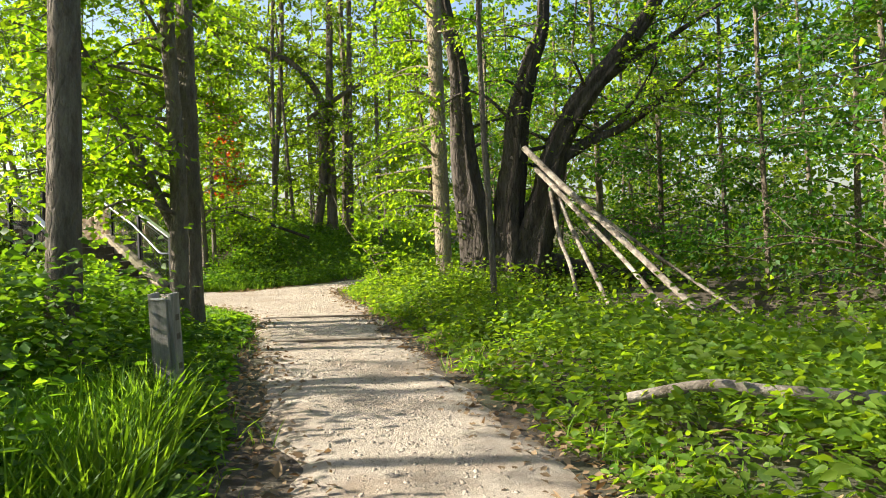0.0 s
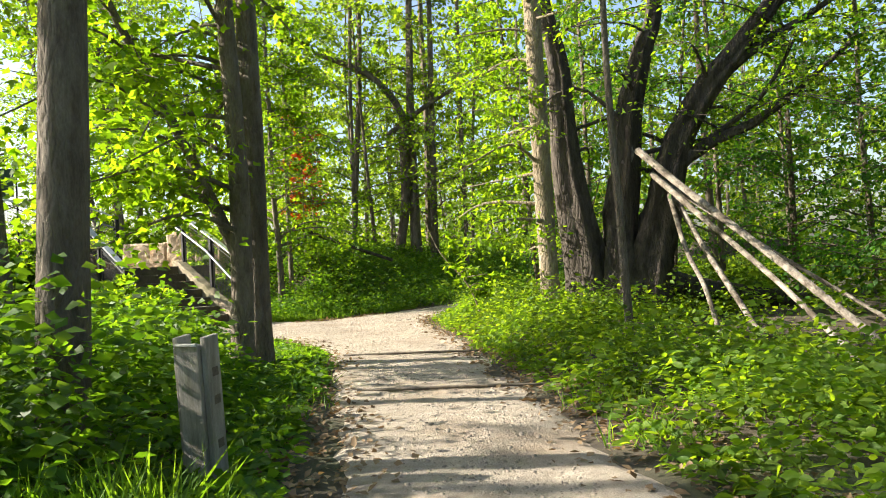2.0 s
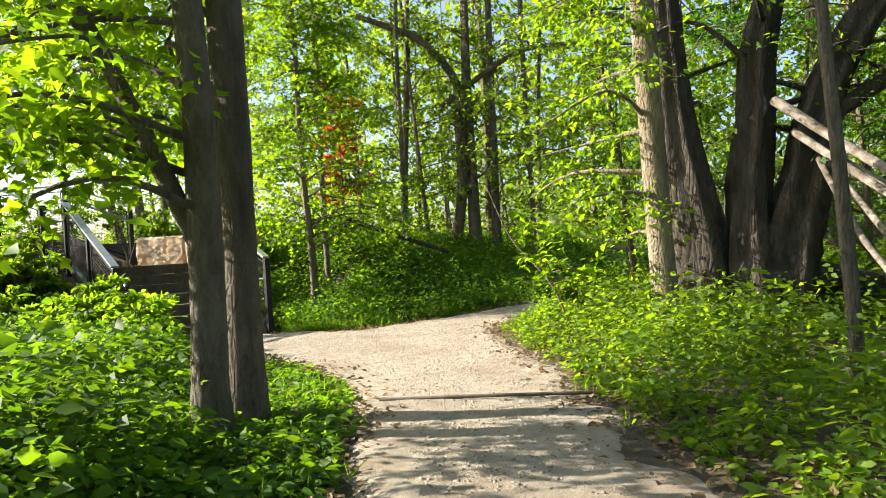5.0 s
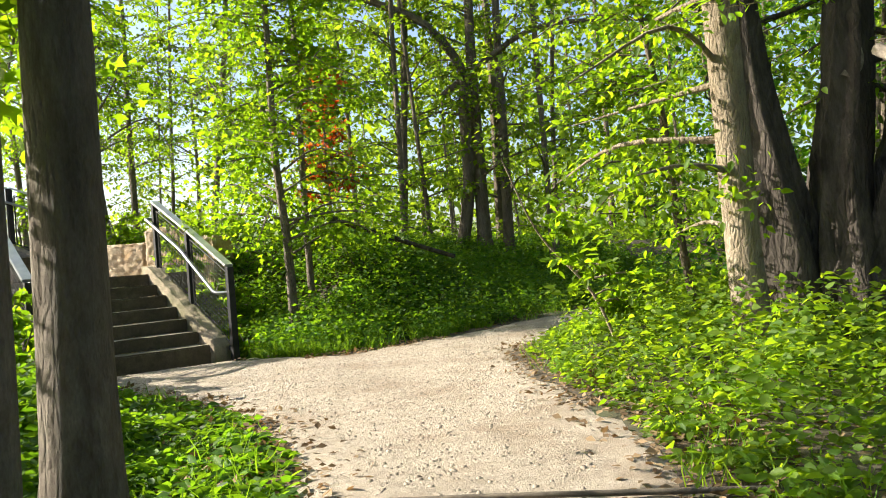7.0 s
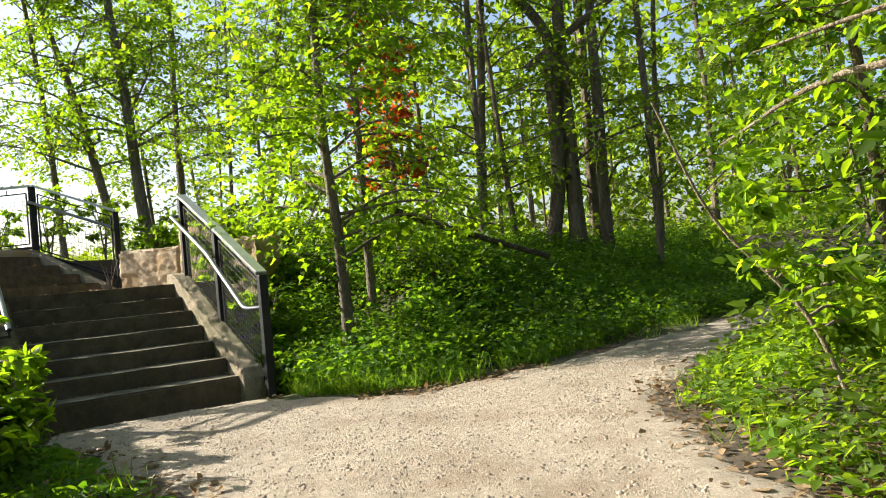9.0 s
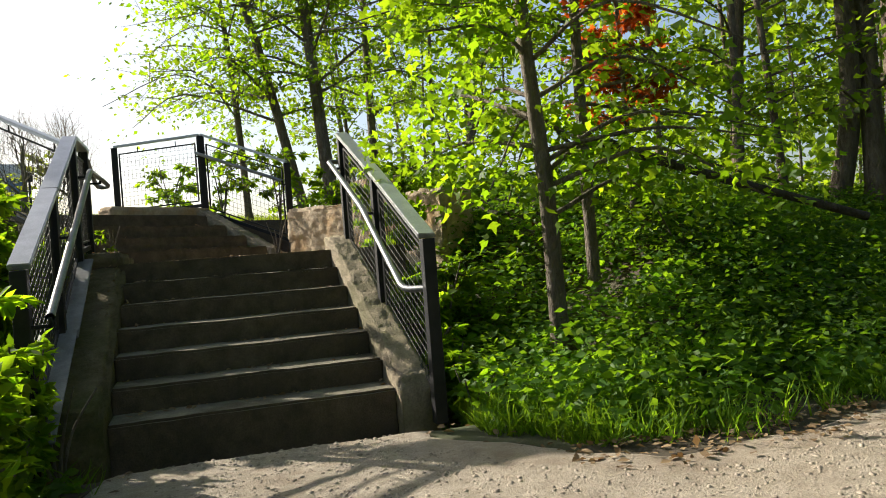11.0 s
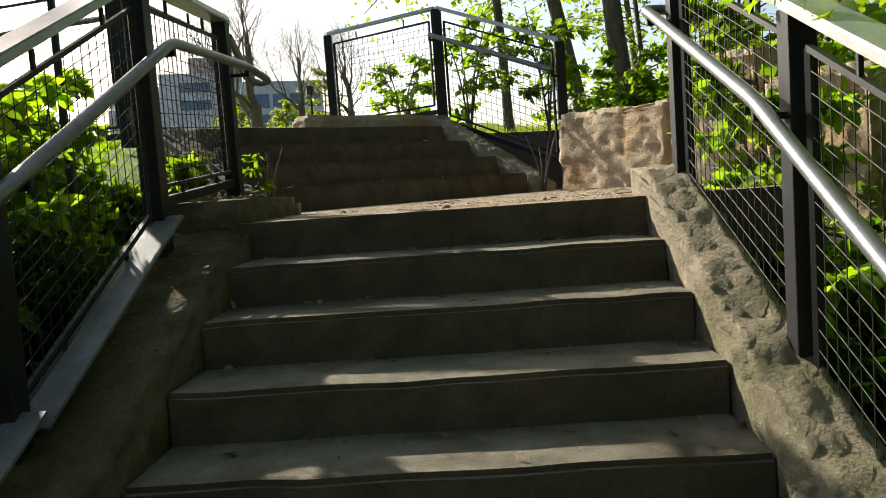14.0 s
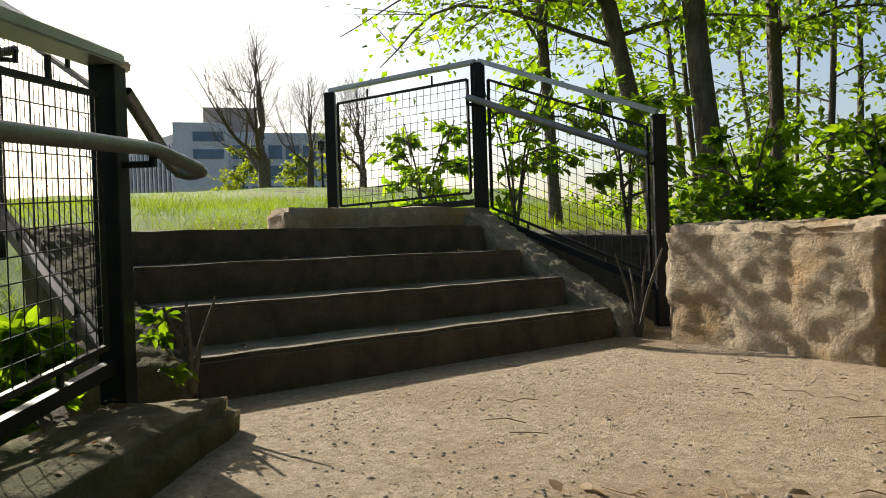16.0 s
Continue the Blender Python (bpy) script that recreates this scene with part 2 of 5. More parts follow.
def np_part(name, verts, faces, material, parent=None, smooth=False, label=""):
    """A mesh from arrays of places and of equal-sided faces."""
    me = bpy.data.meshes.new(name)
    verts, faces = np.asarray(verts, np.float32), np.asarray(faces, np.int32)
    n, k = faces.shape
    me.vertices.add(len(verts))
    me.vertices.foreach_set("co", verts.ravel())
    me.loops.add(n * k)
    me.loops.foreach_set("vertex_index", faces.ravel())
    me.polygons.add(n)
    me.polygons.foreach_set("loop_start", np.arange(0, n * k, k, dtype=np.int32))
    if smooth:
        me.polygons.foreach_set("use_smooth", np.ones(n, bool))
    me.update(calc_edges=True)
    me.materials.append(material)
    ob = under(new(name, me), parent)
    return tagged(ob, label) if label else ob


def boxes(bm, lo, hi, m=None):
    """Adds a box to bm."""
    lo, hi = Vector(lo), Vector(hi)
    mat = Matrix.Translation((lo + hi) / 2) @ Matrix.Diagonal((*(hi - lo), 1))
    return bmesh.ops.create_cube(bm, size=1, matrix=(m @ mat) if m else mat)["verts"]


def block(lo, hi, bevel=0.01, m=None, segments=2):
    bm = bmesh.new()
    boxes(bm, lo, hi, m)
    if bevel:
        bmesh.ops.bevel(bm, geom=bm.edges[:], offset=bevel, segments=segments, affect="EDGES", profile=0.6)
    return bm


def rough_block(lo, hi, cuts, amount, seed, m=None, scale=3.0, bevel=0.03, chip=0.0):
    """A hewn stone: a cut-up box, pushed about by noise."""
    bm = bmesh.new()
    boxes(bm, lo, hi)
    bmesh.ops.bevel(bm, geom=bm.edges[:], offset=bevel, segments=2, affect="EDGES")
    bmesh.ops.subdivide_edges(bm, edges=[e for e in bm.edges if e.calc_length() > 0.08], cuts=cuts, use_grid_fill=True)
    bm.normal_update()
    off = Vector((seed * 7.3, seed * 3.1, seed * 1.7))
    for v in bm.verts:
        p = v.co * scale + off
        v.co += noise.noise_vector(p) * amount + noise.noise_vector(p * 3.1) * amount * 0.45
        if chip:
            v.co -= v.normal * chip * (math.floor(noise.noise(p * 0.9) * 4 + noise.noise(p * 4.0) * 1.2) * 0.35 + abs(noise.noise(p * 2.6)) * 0.7 + abs(noise.noise(p * 9.0)) * 0.45)
    if m:
        bmesh.ops.transform(bm, matrix=m, verts=bm.verts)
    return bm


def tube_arrays(points, radii, sides=8, seed=0, knob=0.0, flare=0.0):
    """Swept tube through smoothed points: places and quads."""
    P, R = np.asarray(points, float), np.asarray(radii, float)
    rng = np.random.default_rng(seed)
    d = np.gradient(P, axis=0)
    d /= np.linalg.norm(d, axis=1)[:, None] + 1e-9
    ref = np.where(np.abs(d[:, 2:3]) > 0.8, [[1.0, 0.0, 0.0]], [[0.0, 0.0, 1.0]])
    ref = np.repeat(ref[:1] if np.ptp(np.abs(d[:, 2])) < 0.7 else ref[:1], len(P), 0)
    u = np.cross(ref, d)
    u /= np.linalg.norm(u, axis=1)[:, None] + 1e-9
    v = np.cross(d, u)
    a = np.arange(sides) / sides * 2 * np.pi
    lump = 1 + knob * rng.normal(size=(len(P), sides)).cumsum(0) * 0.25 if knob else np.ones((len(P), sides))
    lump = np.clip(lump, 0.75, 1.3)
    r = R[:, None] * lump
    ring = P[:, None] + r[..., None] * (np.cos(a)[None, :, None] * u[:, None] + np.sin(a)[None, :, None] * v[:, None])
    n = len(P)
    i, j = np.meshgrid(np.arange(n - 1), np.arange(sides), indexing="ij")
    k = (j + 1) % sides
    faces = np.stack([i * sides + j, i * sides + k, (i + 1) * sides + k, (i + 1) * sides + j], -1).reshape(-1, 4)
    return ring.reshape(-1, 3), faces


def smooth_line(points, per=5):
    """Catmull-Rom through the points."""
    P = np.asarray(points, float)
    E = np.vstack([2 * P[0] - P[1], P, 2 * P[-1] - P[-2]])
    out = []
    for i in range(len(P) - 1):
        a, b, c, d = E[i : i + 4]
        for t in np.arange(per) / per:
            out.append(0.5 * (2 * b + (c - a) * t + (2 * a - 5 * b + 4 * c - d) * t * t + (3 * b - a - 3 * c + d) * t**3))
    out.append(P[-1])
    return np.array(out)


def joined(pieces):
    """One pair of arrays out of many."""
    at, vs, fs = 0, [], []
    for v, f in pieces:
        vs.append(v)
        fs.append(f + at)
        at += len(v)
    return np.concatenate(vs), np.concatenate(fs)


def limb(points, r0, r1, sides=8, seed=0, knob=0.12, per=5):
    P = smooth_line(points, per)
    t = np.linspace(0, 1, len(P))
    return tube_arrays(P, r0 + (r1 - r0) * t**0.85, sides, seed, knob)


OVATE = (np.array([(0, 0, 0), (-0.26, 0.28, 0.06), (-0.21, 0.66, 0.03), (0, 1, -0.12), (0.21, 0.66, 0.03), (0.26, 0.28, 0.06)], float), np.array([(0, 2, 1), (0, 3, 2), (0, 4, 3), (0, 5, 4)]))
LOBED = (np.array([(0, 0, 0), (-0.48, 0.42, 0.05), (-0.17, 0.52, 0), (0, 1, -0.12), (0.17, 0.52, 0), (0.48, 0.42, 0.05), (-0.2, 0.12, 0.02), (0.2, 0.12, 0.02)], float), np.array([(0, 2, 6), (6, 2, 1), (0, 4, 2), (2, 4, 3), (0, 7, 4), (7, 5, 4)]))
KITE = (np.array([(0, 0, 0), (-0.33, 0.45, 0.06), (0, 1, -0.08), (0.33, 0.45, 0.06)], float), np.array([(0, 2, 1), (0, 3, 2)]))
BLADE = (np.array([(-0.022, 0, 0), (0.022, 0, 0), (-0.016, 0.55, 0.02), (0.016, 0.55, 0.02), (0, 1, -0.16)], float), np.array([(0, 1, 3), (0, 3, 2), (2, 3, 4)]))


def leaves(P, D, N, S, shape):
    """Leaves at P along D, facing N, S long: places and triangles."""
    T, F = shape
    D = D / (np.linalg.norm(D, axis=1)[:, None] + 1e-9)
    X = np.cross(D, N)
    X /= np.linalg.norm(X, axis=1)[:, None] + 1e-9
    Z = np.cross(X, D)
    V = P[:, None] + S[:, None, None] * (T[None, :, 0:1] * X[:, None] + T[None, :, 1:2] * D[:, None] + T[None, :, 2:3] * Z[:, None])
    return V.reshape(-1, 3), (F[None] + (np.arange(len(P)) * len(T))[:, None, None]).reshape(-1, 3)


# ---- the plan ----
LEFT_EDGE = [(-13.0, -19.6), (-10.2, -16.9), (-8.0, -14.4), (-6.6, -12.5), (-5.1, -10.4), (-4.0, -8.9), (-2.75, -7.2), (-2.1, -6.0), (-1.65, -4.6), (-1.75, -2.6), (-1.95, -0.6), (-1.95, 0.6), (0.3, 0.6), (0.25, -0.9), (0.6, -1.6), (1.4, -1.8), (2.3, -1.7), (3.6, -1.4), (6.0, -0.9), (9.0, -0.1), (13.0, 0.9), (18.0, 1.6)]
RIGHT_EDGE = [(-10.6, -20.6), (-8.4, -17.8), (-6.9, -15.5), (-5.8, -14.0), (-4.8, -12.8), (-3.9, -11.6), (-3.0, -10.5), (-2.2, -9.3), (-1.2, -8.0), (-0.3, -6.9), (0.6, -5.5), (1.9, -3.9), (3.6, -3.0), (6.2, -2.1), (9.2, -1.1), (13.2, 0.0), (18.0, 0.7)]


def seg_dist(X, Y, line):
    L = np.asarray(line, float)
    best = np.full(X.shape, 1e9)
    for (ax, ay), (bx, by) in zip(L[:-1], L[1:]):
        dx, dy = bx - ax, by - ay
        t = np.clip(((X - ax) * dx + (Y - ay) * dy) / (dx * dx + dy * dy), 0, 1)
        best = np.minimum(best, np.hypot(X - ax - t * dx, Y - ay - t * dy))
    return best


def inside(X, Y, poly):
    c = np.zeros(X.shape, bool)
    for (ax, ay), (bx, by) in zip(poly, poly[1:] + poly[:1]):
        hit = (ay > Y) != (by > Y)
        c ^= hit & (X < (bx - ax) * (Y - ay) / ((by - ay) if by != ay else 1e-9) + ax)
    return c


def trail_dist(X, Y):
    """How far outside the trail (negative inside), and whether on its north side."""
    X, Y = np.asarray(X, float), np.asarray(Y, float)
    dl, dr = seg_dist(X, Y, LEFT_EDGE), seg_dist(X, Y, RIGHT_EDGE)
    d = np.minimum(dl, dr)
    return np.where(inside(X, Y, LEFT_EDGE + RIGHT_EDGE[::-1]), -d, d), dl < dr


def ease(a, b, x):
    t = np.clip((x - a) / (b - a), 0, 1)
    return t * t * (3 - 2 * t)


RISE, GOING, STEPS = 0.17, 0.365, 7
LAND = RISE * STEPS
TOP = LAND + 4 * RISE
TURN = radians(41)
ALONG, ACROSS = Vector((-math.sin(TURN), math.cos(TURN), 0)), Vector((math.cos(TURN), math.sin(TURN), 0))
UP0 = Vector((-0.30, 5.30, 0))


def height(X, Y):
    """The lie of the land."""
    X, Y = np.asarray(X, float), np.asarray(Y, float)
    d, north = trail_dist(X, Y)
    d = np.maximum(d, 0)
    crest = 1.82 - 0.55 * ease(2.5, 6.5, X)
    steep = 4.6 + 4.2 * ease(-2.4, -4.2, X)
    bank = crest * ease(0.1, 1.0, d / steep) + 0.085 * np.clip(Y + 0.7 * np.minimum(-X, 6) - 8.5, 0, 22) * ease(4, 0, X)
    dip = -0.8 * np.exp(-((X - 3.6) ** 2 + (Y + 12.6) ** 2) / 20.0) * ease(0.2, 2.5, d)
    z = np.where(north, bank, dip)
    wav = 0.05 * np.sin(X * 1.3 + 0.7 * Y) * np.cos(Y * 1.1 - 0.4 * X) * ease(0.2, 1.5, d)
    z = z + wav - 0.02
    # the steps and the landing are set into the bank
    stair = ease(0.25, 0.0, np.maximum(np.abs(X + 0.92) - 1.30, 0)) * ease(-0.6, 0.0, Y) * (Y < 2.6)
    z = np.where((stair > 0), z * (1 - stair) + stair * np.minimum(z, np.clip(Y, 0, 9) / GOING * RISE - 0.45), z)
    land = (np.abs(X + 0.85) < 1.6) & (Y >= 2.0) & (Y < 6.2)
    z = np.where(land, np.minimum(z, LAND - 0.25), z)
    q = (X - UP0.x) * ALONG.x + (Y - UP0.y) * ALONG.y
    w = (X - UP0.x) * ACROSS.x + (Y - UP0.y) * ACROSS.y
    fl = (q > -0.3) & (q < 2.2) & (w > -2.8) & (w < 0.35)
    z = np.where(fl & (q < 1.3), np.minimum(z, LAND + np.clip(q / GOING, 0, 4) * RISE - 0.3), z)
    z = np.where(fl & (q >= 1.3), np.minimum(z, TOP - 0.06), z)
    return z


def ground_z(x, y):
    return float(height(np.array([x]), np.array([y]))[0])


def spread(lo, hi, step, far):
    mid = list(np.arange(lo, hi + 1e-6, step))
    out, a, s = [], hi, step
    while a < far:
        s *= 1.35
        a += s
        out.append(a)
    pre, a, s = [], lo, step
    while a > -far:
        s *= 1.35
        a -= s
        pre.append(a)
    return np.array(pre[::-1] + mid + out)


gx, gy = spread(-16, 16, 0.2, 900), spread(-22, 13, 0.2, 900)
GX, GY = np.meshgrid(gx, gy, indexing="ij")
GZ = height(GX, GY)
ii, jj = np.meshgrid(np.arange(len(gx) - 1), np.arange(len(gy) - 1), indexing="ij")
quad = np.stack([ii * len(gy) + jj, (ii + 1) * len(gy) + jj, (ii + 1) * len(gy) + jj + 1, ii * len(gy) + jj + 1], -1).reshape(-1, 4)
ground = np_part("ground", np.stack([GX, GY, GZ], -1).reshape(-1, 3), quad, SOIL, smooth=True)
tagged(ground, "dark forest soil under trees and undergrowth", "ground", kind="structure")

# the trail: its own trodden sheet, a little higher, with an uneven edge
tx, ty = np.arange(-13, 16, 0.08), np.arange(-20.5, 2.0, 0.08)
TX, TY = np.meshgrid(tx, ty, indexing="ij")
TD, _ = trail_dist(TX, TY)
rag = 0.10 * np.sin(TX * 2.1 + TY * 1.3) * np.sin(TY * 2.9 - TX) + 0.05 * np.sin(TX * 7.3 + 1.0) * np.sin(TY * 6.1)
keep = TD + rag < 0.02
lump = np.vectorize(lambda a, b: noise.noise((a * 1.1, b * 1.1, 3.0)) * 0.022 + noise.noise((a * 5.0, b * 5.0, 1.0)) * 0.012)(TX, TY)
TZ = height(TX, TY) + 0.022 + lump - 0.05 * ease(-0.25, 0.05, TD + rag)
cell = keep[:-1, :-1] & keep[1:, :-1] & keep[1:, 1:] & keep[:-1, 1:]
ii, jj = np.nonzero(cell)
quad = np.stack([ii * len(ty) + jj, (ii + 1) * len(ty) + jj, (ii + 1) * len(ty) + jj + 1, ii * len(ty) + jj + 1], -1)
used, quad = np.unique(quad, return_inverse=True)
path_ob = np_part("path", np.stack([TX, TY, TZ], -1).reshape(-1, 3)[used], quad.reshape(-1, 4), GRAVEL, smooth=True)
tagged(path_ob, "sandy beige dirt trail with small stones", "path", kind="structure")


def trail_z(x, y):
    return ground_z(x, y) + 0.022 + noise.noise((x * 1.1, y * 1.1, 3.0)) * 0.022


# ---- stone steps ----
stairs = tagged(empty("stairs", (-0.92, 0, 0)), "broad worn concrete steps with stone side kerbs", "stairs", kind="structure")


def step_block(lo, hi, seed, m=None):
    bm = bmesh.new()
    boxes(bm, lo, hi)
    bmesh.ops.bevel(bm, geom=bm.edges[:], offset=0.018, segments=2, affect="EDGES")
    bmesh.ops.subdivide_edges(bm, edges=[e for e in bm.edges if e.calc_length() > 0.5], cuts=24)
    for v in bm.verts:
        p = v.co * 5 + Vector((seed * 3.7, 0, 0))
        v.co += Vector((0, noise.noise(p) * 0.009, noise.noise(p + Vector((9, 9, 9))) * 0.007))
    if m:
        bmesh.ops.transform(bm, matrix=m, verts=bm.verts)
    return bm


for k in range(STEPS - 1):
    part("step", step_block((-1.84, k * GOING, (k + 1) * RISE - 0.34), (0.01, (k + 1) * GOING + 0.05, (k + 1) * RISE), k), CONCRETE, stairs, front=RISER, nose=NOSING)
bm = bmesh.new()
pts = [(-2.3, 6 * GOING), (0.01, 6 * GOING), (0.75, 6 * GOING + 0.02), (0.75, 5.2), (0.1, 5.9), (-0.2, 5.6), (-2.15, 3.9), (-2.3, 3.6)]
vs = [bm.verts.new((x, y, LAND - 0.34)) for x, y in pts] + [bm.verts.new((x, y, LAND)) for x, y in pts]
n = len(pts)
bm.faces.new(vs[:n][::-1])
bm.faces.new(vs[n:])
for i in range(n):
    bm.faces.new((vs[i], vs[(i + 1) % n], vs[n + (i + 1) % n], vs[n + i]))
bmesh.ops.bevel(bm, geom=[e for e in bm.edges if min(v.co.z for v in e.verts) > LAND - 0.01], offset=0.012, segments=2, affect="EDGES")
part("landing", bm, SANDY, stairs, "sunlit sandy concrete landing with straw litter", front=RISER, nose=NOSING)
upper = Matrix.Translation(UP0) @ Matrix.Rotation(TURN, 4, "Z")
for k in range(4):
    deep = 0.45 if k < 3 else 1.0
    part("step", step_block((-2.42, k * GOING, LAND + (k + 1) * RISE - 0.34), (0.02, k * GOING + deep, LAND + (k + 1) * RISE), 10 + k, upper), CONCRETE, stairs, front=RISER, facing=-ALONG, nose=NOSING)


def sloping_kerb(x0, x1, y0, y1, z0, z1, seed, deep=0.7):
    """A rough stone kerb climbing with the steps."""
    bm = bmesh.new()
    boxes(bm, (x0, 0, -deep), (x1, 1, 0))
    bmesh.ops.bevel(bm, geom=[e for e in bm.edges if min(v.co.z for v in e.verts) > -0.01], offset=0.035, segments=2, affect="EDGES")
    bmesh.ops.subdivide_edges(bm, edges=[e for e in bm.edges if abs(e.verts[0].co.y - e.verts[1].co.y) > 0.5], cuts=70)
    bmesh.ops.subdivide_edges(bm, edges=[e for e in bm.edges if abs(e.verts[0].co.x - e.verts[1].co.x) > 0.1 or abs(e.verts[0].co.z - e.verts[1].co.z) > 0.3], cuts=7)
    for v in bm.verts:
        t = v.co.y
        v.co.y = y0 + (y1 - y0) * t
        v.co.z += z0 + (z1 - z0) * t
        p = v.co * 6 + Vector((seed * 5, 0, 0))
        v.co += noise.noise_vector(p) * 0.010 + noise.noise_vector(p * 2.7) * 0.010 + noise.noise_vector(p * 7.0) * 0.012
    return bm


part("kerb", sloping_kerb(0.0, 0.26, -0.12, 2.45, 0.20, 1.36, 1), CURB, stairs, "rough tan stone kerb", True)
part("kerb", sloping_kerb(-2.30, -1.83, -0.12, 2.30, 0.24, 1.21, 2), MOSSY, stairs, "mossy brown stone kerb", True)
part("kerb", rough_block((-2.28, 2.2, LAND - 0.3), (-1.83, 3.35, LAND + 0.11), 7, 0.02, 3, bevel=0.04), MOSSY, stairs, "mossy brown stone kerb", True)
side = Matrix.Translation(UP0) @ Matrix.Rotation(TURN, 4, "Z")
bm = sloping_kerb(0.02, 0.30, -0.05, 1.35, LAND + 0.10, TOP + 0.12, 4, 0.5)
bmesh.ops.transform(bm, matrix=side, verts=bm.verts)
part("kerb", bm, CURB, stairs, "rough tan stone kerb", True)
# added kerb that covers the sunlit left ends of the upper steps
bm = sloping_kerb(-2.74, -2.44, -0.05, 1.35, LAND + 0.12, TOP + 0.06, 5, 0.6)
bmesh.ops.transform(bm, matrix=side, verts=bm.verts)
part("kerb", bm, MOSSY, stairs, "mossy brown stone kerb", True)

# hewn stones beside the landing
wall = tagged(empty("stone_wall", (0.4, 4.6, LAND)), "low wall of hewn tan limestone blocks beside the landing", "wall", kind="structure")
a, b = Vector((-0.05, 5.17, 0)), Vector((0.62, 4.12, 0))
yaw = math.atan2(b.y - a.y, b.x - a.x)
wm = Matrix.Translation(a) @ Matrix.Rotation(yaw, 4, "Z")
long = (b - a).length
part("block", rough_block((0, 0, LAND - 0.1), (long, 0.5, LAND + 0.62), 30, 0.012, 5, wm, bevel=0.035, chip=0.03), LIMESTONE, wall, smooth=True)
part("block", rough_block((long + 0.01, -0.02, LAND - 0.1), (long + 0.75, 0.5, LAND + 0.84), 30, 0.012, 6, wm, bevel=0.04, chip=0.03), LIMESTONE, wall, smooth=True)
part("block", rough_block((long + 0.77, -0.05, LAND - 0.3), (long + 1.5, 0.5, LAND + 0.62), 30, 0.012, 8, wm, bevel=0.04, chip=0.03), LIMESTONE, wall, smooth=True)
part("block", rough_block((-1.35, 1.32, TOP - 0.2), (0.3, 1.62, TOP + 0.13), 10, 0.018, 7, upper, bevel=0.03), LIMESTONE, wall, "low tan stone edging at the top step", True)


# ---- steel railings ----
def pipe(points, r, sides=12, per=6):
    P = smooth_line(points, per)
    v, f = tube_arrays(P, np.full(len(P), r), sides)
    return v, f


def bar_between(bm, a, b, w, h, up=(0, 0, 1)):
    """A square bar from a to b."""
    a, b = Vector(a), Vector(b)
    y = (b - a).normalized()
    x = y.cross(Vector(up)).normalized()
    z = x.cross(y)
    m = Matrix((x, y, z)).transposed().to_4x4()
    m.translation = (a + b) / 2
    return boxes(bm, (-w / 2, -(b - a).length / 2, -h / 2), (w / 2, (b - a).length / 2, h / 2), m)


def wire_panel(parent, a_lo, a_hi, b_lo, b_hi, pitch=0.062):
    """A framed welded-wire panel between two posts."""
    a_lo, a_hi, b_lo, b_hi = map(Vector, (a_lo, a_hi, b_lo, b_hi))
    bm = bmesh.new()
    for p, q in ((a_lo, a_hi), (b_lo, b_hi), (a_lo, b_lo), (a_hi, b_hi)):
        bar_between(bm, p, q, 0.018, 0.018, up=(0.3, 0.2, 0.9) if abs((q - p).normalized().z) > 0.9 else (0, 0, 1))
    for t in (0.25, 0.75):
        for lo, hi, s in ((a_lo, b_lo, -1), (a_hi, b_hi, 1)):
            p = lo.lerp(hi, t)
            bar_between(bm, p, p + Vector((0, 0, s * 0.075)), 0.014, 0.014, up=(1, 0, 0.1))
    framed = part("panel_frame", bm, WIRE, parent)
    pieces = []
    wide = (Vector((b_lo.x, b_lo.y, 0)) - Vector((a_lo.x, a_lo.y, 0))).length
    nx, nz = max(2, int(wide / pitch)), max(2, int((a_hi - a_lo).length / pitch))
    for i in range(1, nx):
        p, q = a_lo.lerp(b_lo, i / nx), a_hi.lerp(b_hi, i / nx)
        pieces.append(tube_arrays([p, q], [0.0021] * 2, 4))
    for k in range(1, nz):
        p, q = a_lo.lerp(a_hi, k / nz), b_lo.lerp(b_hi, k / nz)
        pieces.append(tube_arrays([p, p.lerp(q, 0.5) + Vector((0, 0, 0.002)), q], [0.0021] * 3, 4))
    np_part("wire_mesh", *joined(pieces), WIRE, framed)


